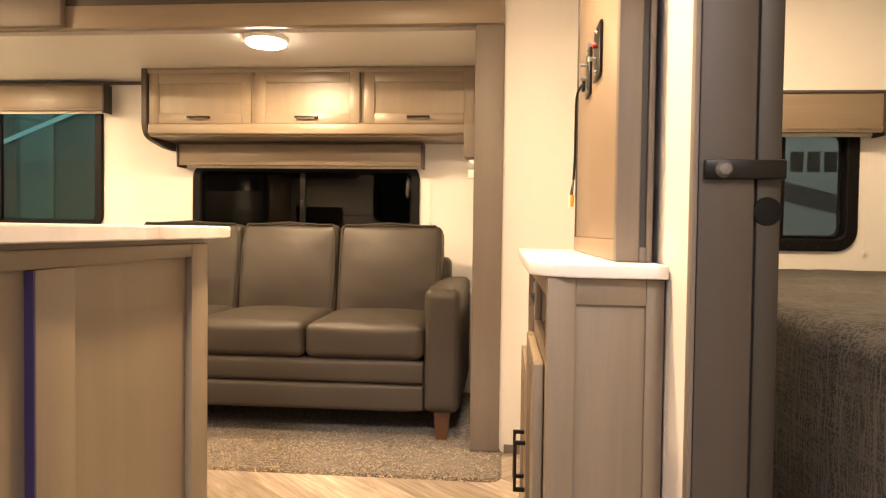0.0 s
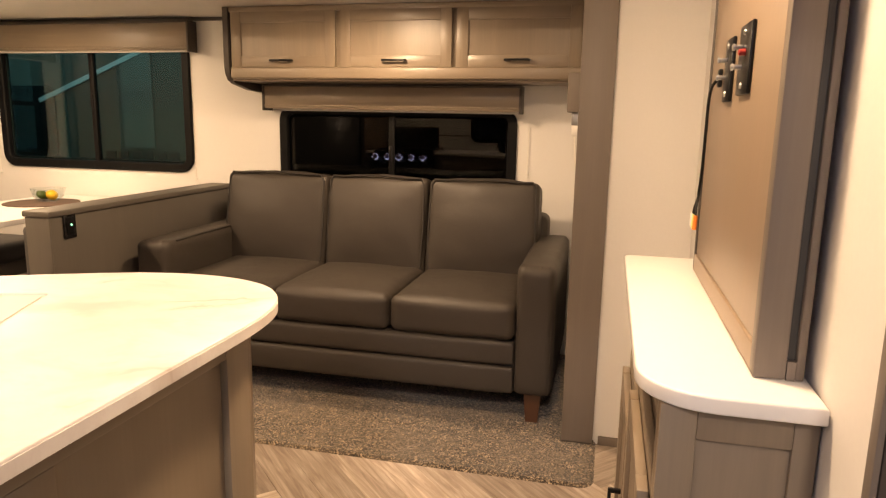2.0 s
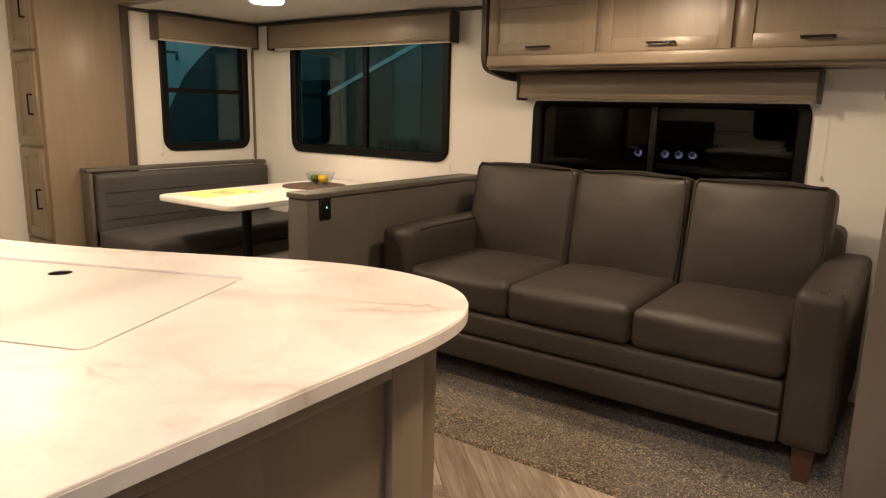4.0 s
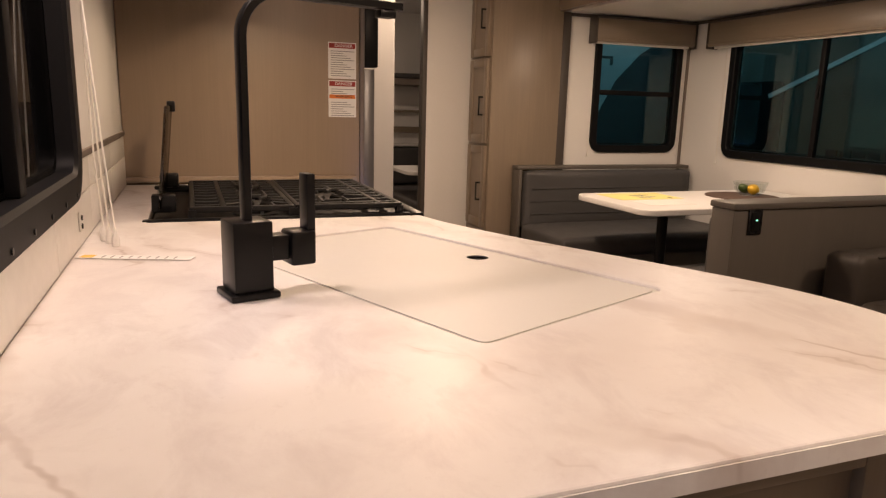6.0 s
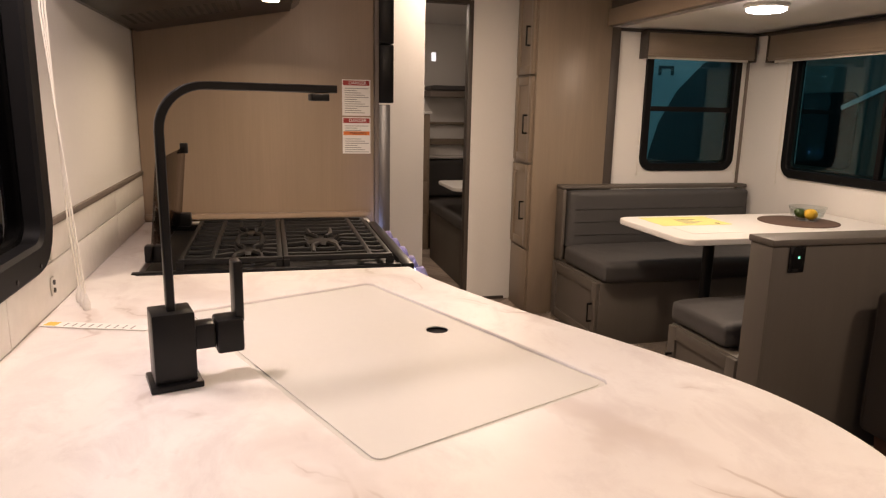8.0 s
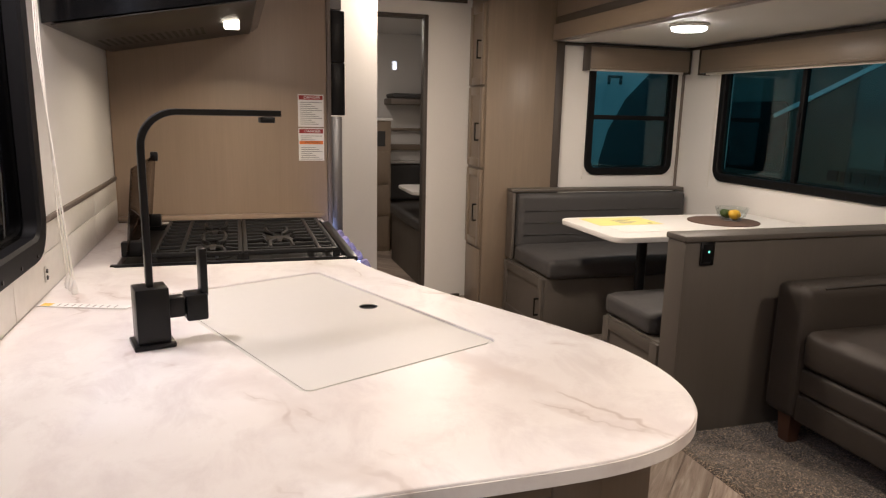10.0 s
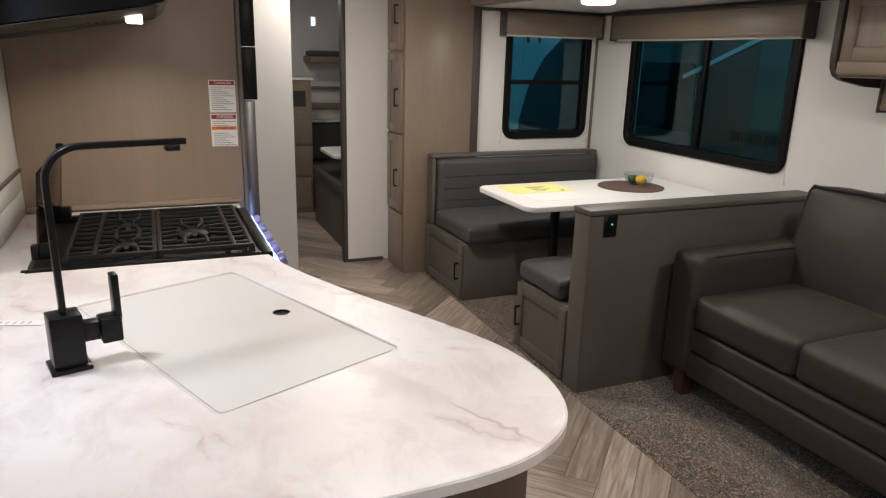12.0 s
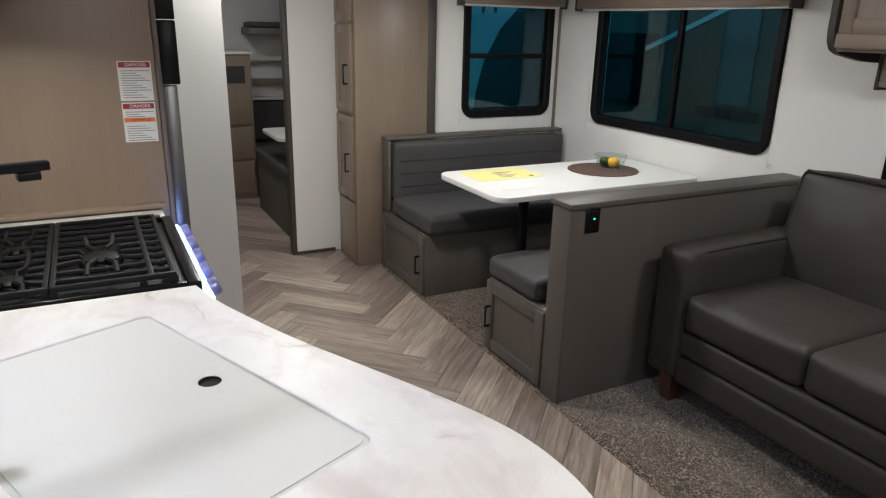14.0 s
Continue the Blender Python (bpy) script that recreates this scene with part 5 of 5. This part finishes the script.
def blanket_mat():
    n = Nodes("grey_woven_blanket")
    gx, gy, gz = (n.noise(n.mapped(v), 1, 3, 0.65) for v in ((8, 230, 230), (230, 8, 230), (230, 230, 8)))
    cross = n.mix(0.5, n.mix(0.5, gx, gy), gz)
    weave = n.mix(1.0, n.ramp(gx, [(0.50, (0, 0, 0)), (0.60, (1, 1, 1))]), n.ramp(gz, [(0.50, (0, 0, 0)), (0.60, (1, 1, 1))]), "SCREEN")
    weave = n.mix(1.0, weave, n.ramp(gy, [(0.48, (0, 0, 0)), (0.68, (0.8, 0.8, 0.8))]), "SCREEN")
    wear = n.noise(n.mapped((1, 1, 1)), 4.5, 4)
    col = n.mix(weave, srgb(23, 23, 24), srgb(80, 78, 75))
    col = n.mix(n.ramp(wear, [(0.4, (0, 0, 0)), (0.65, (0.35, 0.35, 0.35))]), col, srgb(50, 49, 48))
    n.base(col)
    n.rough(0.92)
    n.bump(cross, 0.7, 0.003)
    return n.m


part("blanket", cushion(0.52, 2.43, 0.93, 2.89, 0.34, 0.812, 0.05, (0.0, 0, 0.008), 40, 0.007), blanket_mat(), bed, "dark grey woven blanket with folds")

# ---- bunk room seen through the doorway ----
bunk = thing("bunk_cabinet", -6.4, 1.9, 0, "taupe bunk room cabinet with dark niche plate and drawers", "cabinet")
part("body", boxed(-6.75, -6.25, 1.70, 2.235, 0.0, 1.245, 0.004), M_WOOD, bunk)
part("top", boxed(-6.77, -6.235, 1.68, 2.25, 1.246, 1.268, 0.004), M_WALL, bunk, "white top")
# no recess here: a black plate on the front carries the niche's shade
part("niche", boxed(-6.249, -6.244, 1.98, 2.18, 1.01, 1.15), M_INK, bunk, "flat black plate with the niche's shade in its colour")
for z0, z1 in ((0.05, 0.34), (0.36, 0.64), (0.66, 0.96)):
    part("drawer", boxed(-6.249, -6.232, 1.73, 2.215, z0, z1, 0.004), M_WOOD, bunk)
bb = thing("bunk_bench", -5.6, 2.5, 0, "dark upholstered bunk room bench", "bench")
part("body", boxed(-5.9, -4.75, 2.17, 2.88, 0.0, 0.42, 0.004), M_BOOTH, bb)
part("seat_cushion", cushion(-5.92, -4.75, 2.15, 2.88, 0.421, 0.52, 0.03), M_BOOTHVINYL, bb)
fb = thing("bunk_rear_bench", -6.7, 2.5, 0, "dark upholstered bench along the bunk room's end wall", "bench")
part("body", boxed(-6.88, -6.26, 2.26, 2.88, 0.0, 0.42, 0.004), M_BOOTH, fb)
part("back_cushion", cushion(-6.88, -6.76, 2.26, 2.88, 0.43, 0.80, 0.03), M_BOOTHVINYL, fb)
bt = thing("bunk_table", -6.2, 2.5, 0, "small white bunk room table", "table")
part("tabletop", prism([(-5.25 + a[0], 2.50 + a[1]) for a in rounded_rect(0.55, 0.74, 0.07, 6)], 0.70, 0.728, 0.005), M_TABLE, bt)
part("leg", boxed(-5.29, -5.21, 2.70, 2.78, 0.521, 0.699, 0.006), M_BLACK, bt)
for z, d in ((0.81, 0.12), (0.94, 0.06), (1.14, 0.05)):
    single("wall_shelf", boxed(-6.89, -6.88 + d, 2.255, 2.90, z, z + (0.06 if z == 0.94 else 0.025), 0.004), M_WOODY if z > 0.9 else M_WALL, "narrow shelf ledge on the bunk room wall", "shelf", "bunk shelves")
ob_ = thing("upper_bunk_rail", -6.5, 2.4, 1.62, "folded upper bunk with grey metal frame", "bunk")
part("frame", boxed(-6.89, -6.55, 2.30, 2.88, 1.40, 1.46, 0.01), M_TRIM, ob_)
part("mattress", cushion(-6.89, -6.56, 2.32, 2.88, 1.461, 1.51, 0.02), M_BOOTHVINYL, ob_)
# bright spot on the end wall, made as a plate with added emission
sw = thing("bright_wall_plate", BX - 1.0, 2.5, 1.5, "small white wall plate given a glow", "switch")
part("plate", boxed(-6.8995, -6.893, 2.39, 2.43, 1.75, 1.83, 0.003), emitter("plate_glow", (1.0, 0.95, 0.88), 1.2), sw)

# ---- outside: steps and neighbouring trailers ----
stp = thing("entry_steps", 0, 0.1, -0.9, "dark folding metal entry steps below the door", "steps")
for k, (y, z) in enumerate(((0.2, -0.22), (-0.05, -0.44), (-0.30, -0.66))):
    part("tread", boxed(-0.42, 0.38, y - 0.14, y + (0.187 if k == 0 else 0.14), z - 0.04, z, 0.006), M_BLACK, stp)
for x in (-0.45, 0.40):
    part("side_rail", moved(boxed(-0.012, 0.012, -0.5, 0.5, -0.04, 0.04, 0.004), pose(x, -0.06, -0.50, 41)), M_BLACK, stp)
# trailer skin darkened in its colour to stand in for the side wall's shade
M_SHADETRAILER = plain("shaded_trailer_skin", (0.075, 0.070, 0.055), 0.35, 0, 30, 0.05, 0.03)
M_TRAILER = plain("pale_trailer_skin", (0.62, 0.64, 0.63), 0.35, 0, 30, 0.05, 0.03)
# tone set between the shaded skin and the pale skin
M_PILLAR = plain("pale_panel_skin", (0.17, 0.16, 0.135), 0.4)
M_TRAILERDARK = plain("dark_trailer_graphic", (0.075, 0.082, 0.085), 0.35)
M_TRAILERLETTER = plain("black_trailer_lettering", (0.004, 0.004, 0.005), 0.4)
nt = thing("neighbour_trailer", -3.8, 6.4, -0.9, "pale neighbouring trailer, side wall coloured as shaded, with black window and dark lettering", "trailer")
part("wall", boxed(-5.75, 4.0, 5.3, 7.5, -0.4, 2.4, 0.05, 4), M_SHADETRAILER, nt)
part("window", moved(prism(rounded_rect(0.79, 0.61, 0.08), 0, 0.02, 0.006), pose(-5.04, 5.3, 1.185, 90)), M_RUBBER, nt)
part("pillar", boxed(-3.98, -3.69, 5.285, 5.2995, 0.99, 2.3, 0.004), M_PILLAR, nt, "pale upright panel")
for k in range(6):
    part("letter_shape", boxed(-4.17 + 0.122 * k, -4.075 + 0.122 * k, 5.286, 5.2995, 0.875, 0.958), M_TRAILERLETTER, nt)
for k in range(4):
    part("letter_shape", boxed(2.12 + 0.12 * k, 2.21 + 0.12 * k, 5.287, 5.2935, 1.42, 1.57), M_TRAILERLETTER, nt)
part("swoosh", moved(boxed(-0.4, 0.4, -0.006, 0, -0.07, 0.07), pose(2.3, 5.2935, 1.22, 0, 14, 0)), M_TRAILERDARK, nt, "dark swoosh graphic")
part("stripe", moved(boxed(-0.75, 0.75, -0.02, 0, -0.018, 0.018), pose(-4.1, 5.299, 1.64, 0, -21.5, 0)), M_TRAILER, nt)
part("marker_light", boxed(2.08, 2.22, 5.28, 5.2935, 0.89, 0.915, 0.004), emitter("red_marker_glow", (1.0, 0.06, 0.03), 2.5), nt, "lit red marker lamp")
part("front_panel", boxed(1.2, 3.4, 5.294, 5.2993, 0.3, 2.2), M_TRAILER, nt, "pale front panel")
for x in (-1.7, 2.5):
    part("wheel", moved(turned([(0.34, 0), (0.36, 0.03), (0.36, 0.2), (0.34, 0.22)], 0, 0, 28), pose(x, 5.35, -0.54, -90)), M_RUBBER, nt)
nt2 = thing("second_neighbour_trailer", -7, 5, -0.9, "pale teal-lit trailer front with dark curved graphic", "trailer")
part("wall", boxed(-8.4, -6.0, 3.15, 6.8, -0.4, 3.2, 0.15, 5), M_TRAILER, nt2)
part("emblem_bar", boxed(-6.0, -5.994, 4.34, 4.50, 1.70, 1.725), M_TRAILERDARK, nt2)
part("emblem_bar", boxed(-6.0, -5.994, 4.34, 4.37, 1.64, 1.699), M_TRAILERDARK, nt2)
part("emblem_bar", boxed(-6.0, -5.994, 4.47, 4.50, 1.64, 1.699), M_TRAILERDARK, nt2)
gp = [(4.28, 0.60), (4.30, 0.9), (4.38, 1.2), (4.55, 1.5), (4.80, 1.75), (5.2, 2.0), (6.5, 2.2), (6.5, 0.6)]
bm = bmesh.new()
f = bm.faces.new([bm.verts.new((-5.994, y, z)) for y, z in gp])
ext = bmesh.ops.extrude_face_region(bm, geom=[f])
bmesh.ops.translate(bm, vec=(-0.02, 0, 0), verts=[v for v in ext["geom"] if isinstance(v, bmesh.types.BMVert)])
bmesh.ops.recalc_face_normals(bm, faces=bm.faces)
part("graphic", bm, M_TRAILERDARK, nt2)

# unseen fixture and column, made up to carry the added hall lamp
hall = thing("added_hall_light", *HALL, "round white hall lamp on a steel column, added out of view", "lamp")
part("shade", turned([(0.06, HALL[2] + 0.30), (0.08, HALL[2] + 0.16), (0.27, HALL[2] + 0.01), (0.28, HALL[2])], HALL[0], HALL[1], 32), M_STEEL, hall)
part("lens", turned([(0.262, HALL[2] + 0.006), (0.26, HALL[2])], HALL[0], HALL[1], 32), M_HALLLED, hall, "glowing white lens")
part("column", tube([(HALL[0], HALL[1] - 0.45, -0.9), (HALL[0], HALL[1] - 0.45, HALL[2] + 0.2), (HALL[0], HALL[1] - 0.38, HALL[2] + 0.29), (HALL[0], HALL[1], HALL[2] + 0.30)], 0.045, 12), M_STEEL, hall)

# ---- carpet and plank floor ----


def carpet():
    bm = bmesh.new()
    x0, x1, y0, y1 = SX0 + 0.03, 0.005, 2.545, 3.915
    nx, ny = 330, 108
    grid = []
    for j in range(ny + 1):
        row = []
        for i in range(nx + 1):
            x, y = x0 + (x1 - x0) * i / nx, y0 + (y1 - y0) * j / ny
            edge = min(x1 - x, y - y0)
            if edge < 0.05 and x > x1 - 0.06 and y < y0 + 0.06:
                cx, cy = x1 - 0.06, y0 + 0.06
                d = Vector((x - cx, y - cy, 0))
                m = max(abs(d.x), abs(d.y))
                if d.length > 1e-6:
                    d = d.normalized() * m
                x, y = cx + d.x, cy + d.y
            h = 0.010 + 0.0045 * noise.noise(Vector((x * 70, y * 70, 0))) + 0.0035 * noise.noise(Vector((x * 33, y * 33, 7))) + 0.002 * noise.noise(Vector((x * 14, y * 14, 3)))
            row.append(bm.verts.new((x, y, h if edge > 0.006 else 0.0005)))
        grid.append(row)
    for j in range(ny):
        for i in range(nx):
            bm.faces.new((grid[j][i], grid[j][i + 1], grid[j + 1][i + 1], grid[j + 1][i]))
    return bm


tagged(mesh_object("carpet", carpet(), M_CARPET), "speckled grey-brown short pile carpet on the slide-out floor", "carpet", "", "structure")

floor = tagged(new("floor"), "grey-brown vinyl plank floor in herringbone pattern", "floor", "", "structure")
PL, PW = 0.57, 0.124


def plank_data():
    bm = bmesh.new()
    box(bm, 0.0006, PL - 0.0006, 0.0006, PW - 0.0006, -0.007, 0.0, 0.0)
    top = [e for e in bm.edges if all(abs(v.co.z) < 1e-6 for v in e.verts)]
    bmesh.ops.bevel(bm, geom=top, offset=0.0012, segments=1, affect="EDGES")
    uv = bm.loops.layers.uv.new("UVMap")
    for f in bm.faces:
        for l in f.loops:
            l[uv].uv = (l.vert.co.x, l.vert.co.y)
    me = bpy.data.meshes.new("plank")
    bm.to_mesh(me)
    bm.free()
    me.materials.append(M_PLANK)
    return me


data = plank_data()
FLOOR_TURN = -45
singles, rest = [], []
for i in range(-60, 61):
    for j in range(-8, 9):
        px, py = i * PW + j * PL, i * PW - j * PL
        for turn in (0, 90):
            m = pose(-2.6, 1.765, 0, 0, 0, FLOOR_TURN) @ (pose(px, py, 0) if turn == 0 else pose(px + PW, py + PW, 0, 0, 0, 90))
            c = m @ Vector((PL / 2, PW / 2, 0))
            if -6.9 < c.x < 2.6 and 0.35 < c.y < 3.2:
                (singles if -4.6 < c.x < -0.0 and 1.15 < c.y < 2.7 else rest).append(m)
singles.sort(key=lambda m: abs(m.translation.x + 2.9))
for m in singles[:300]:
    ob = new("plank", data)
    ob.parent, ob.matrix_basis = floor, m
src = bmesh.new()
src.from_mesh(data)
verts, faces, uvs = [], [], []
uvl = src.loops.layers.uv.active
src.verts.ensure_lookup_table()
for m in singles[300:] + rest:
    o = len(verts)
    verts.extend((m @ v.co)[:] for v in src.verts)
    for f in src.faces:
        faces.append([o + v.index for v in f.verts])
        uvs.extend(l[uvl].uv[:] for l in f.loops)
src.free()
me = bpy.data.meshes.new("further_planks")
me.from_pydata(verts, [], faces)
lay = me.uv_layers.new(name="UVMap")
lay.data.foreach_set("uv", [c for p in uvs for c in p])
bm = bmesh.new()
bm.from_mesh(me)
for co, no in (((0, KY, 0), (0, -1, 0)), ((0, 2.906, 0), (0, 1, 0)), ((-6.88, 0, 0), (-1, 0, 0)), ((2.58, 0, 0), (1, 0, 0))):
    bmesh.ops.bisect_plane(bm, geom=bm.verts[:] + bm.edges[:] + bm.faces[:], plane_co=co, plane_no=no, clear_outer=True)
bm.to_mesh(me)
bm.free()
me.materials.append(M_PLANK)
ob = new("further_planks", me)
ob.parent = floor
tagged(ob, "further herringbone planks", "", "", "stuff")
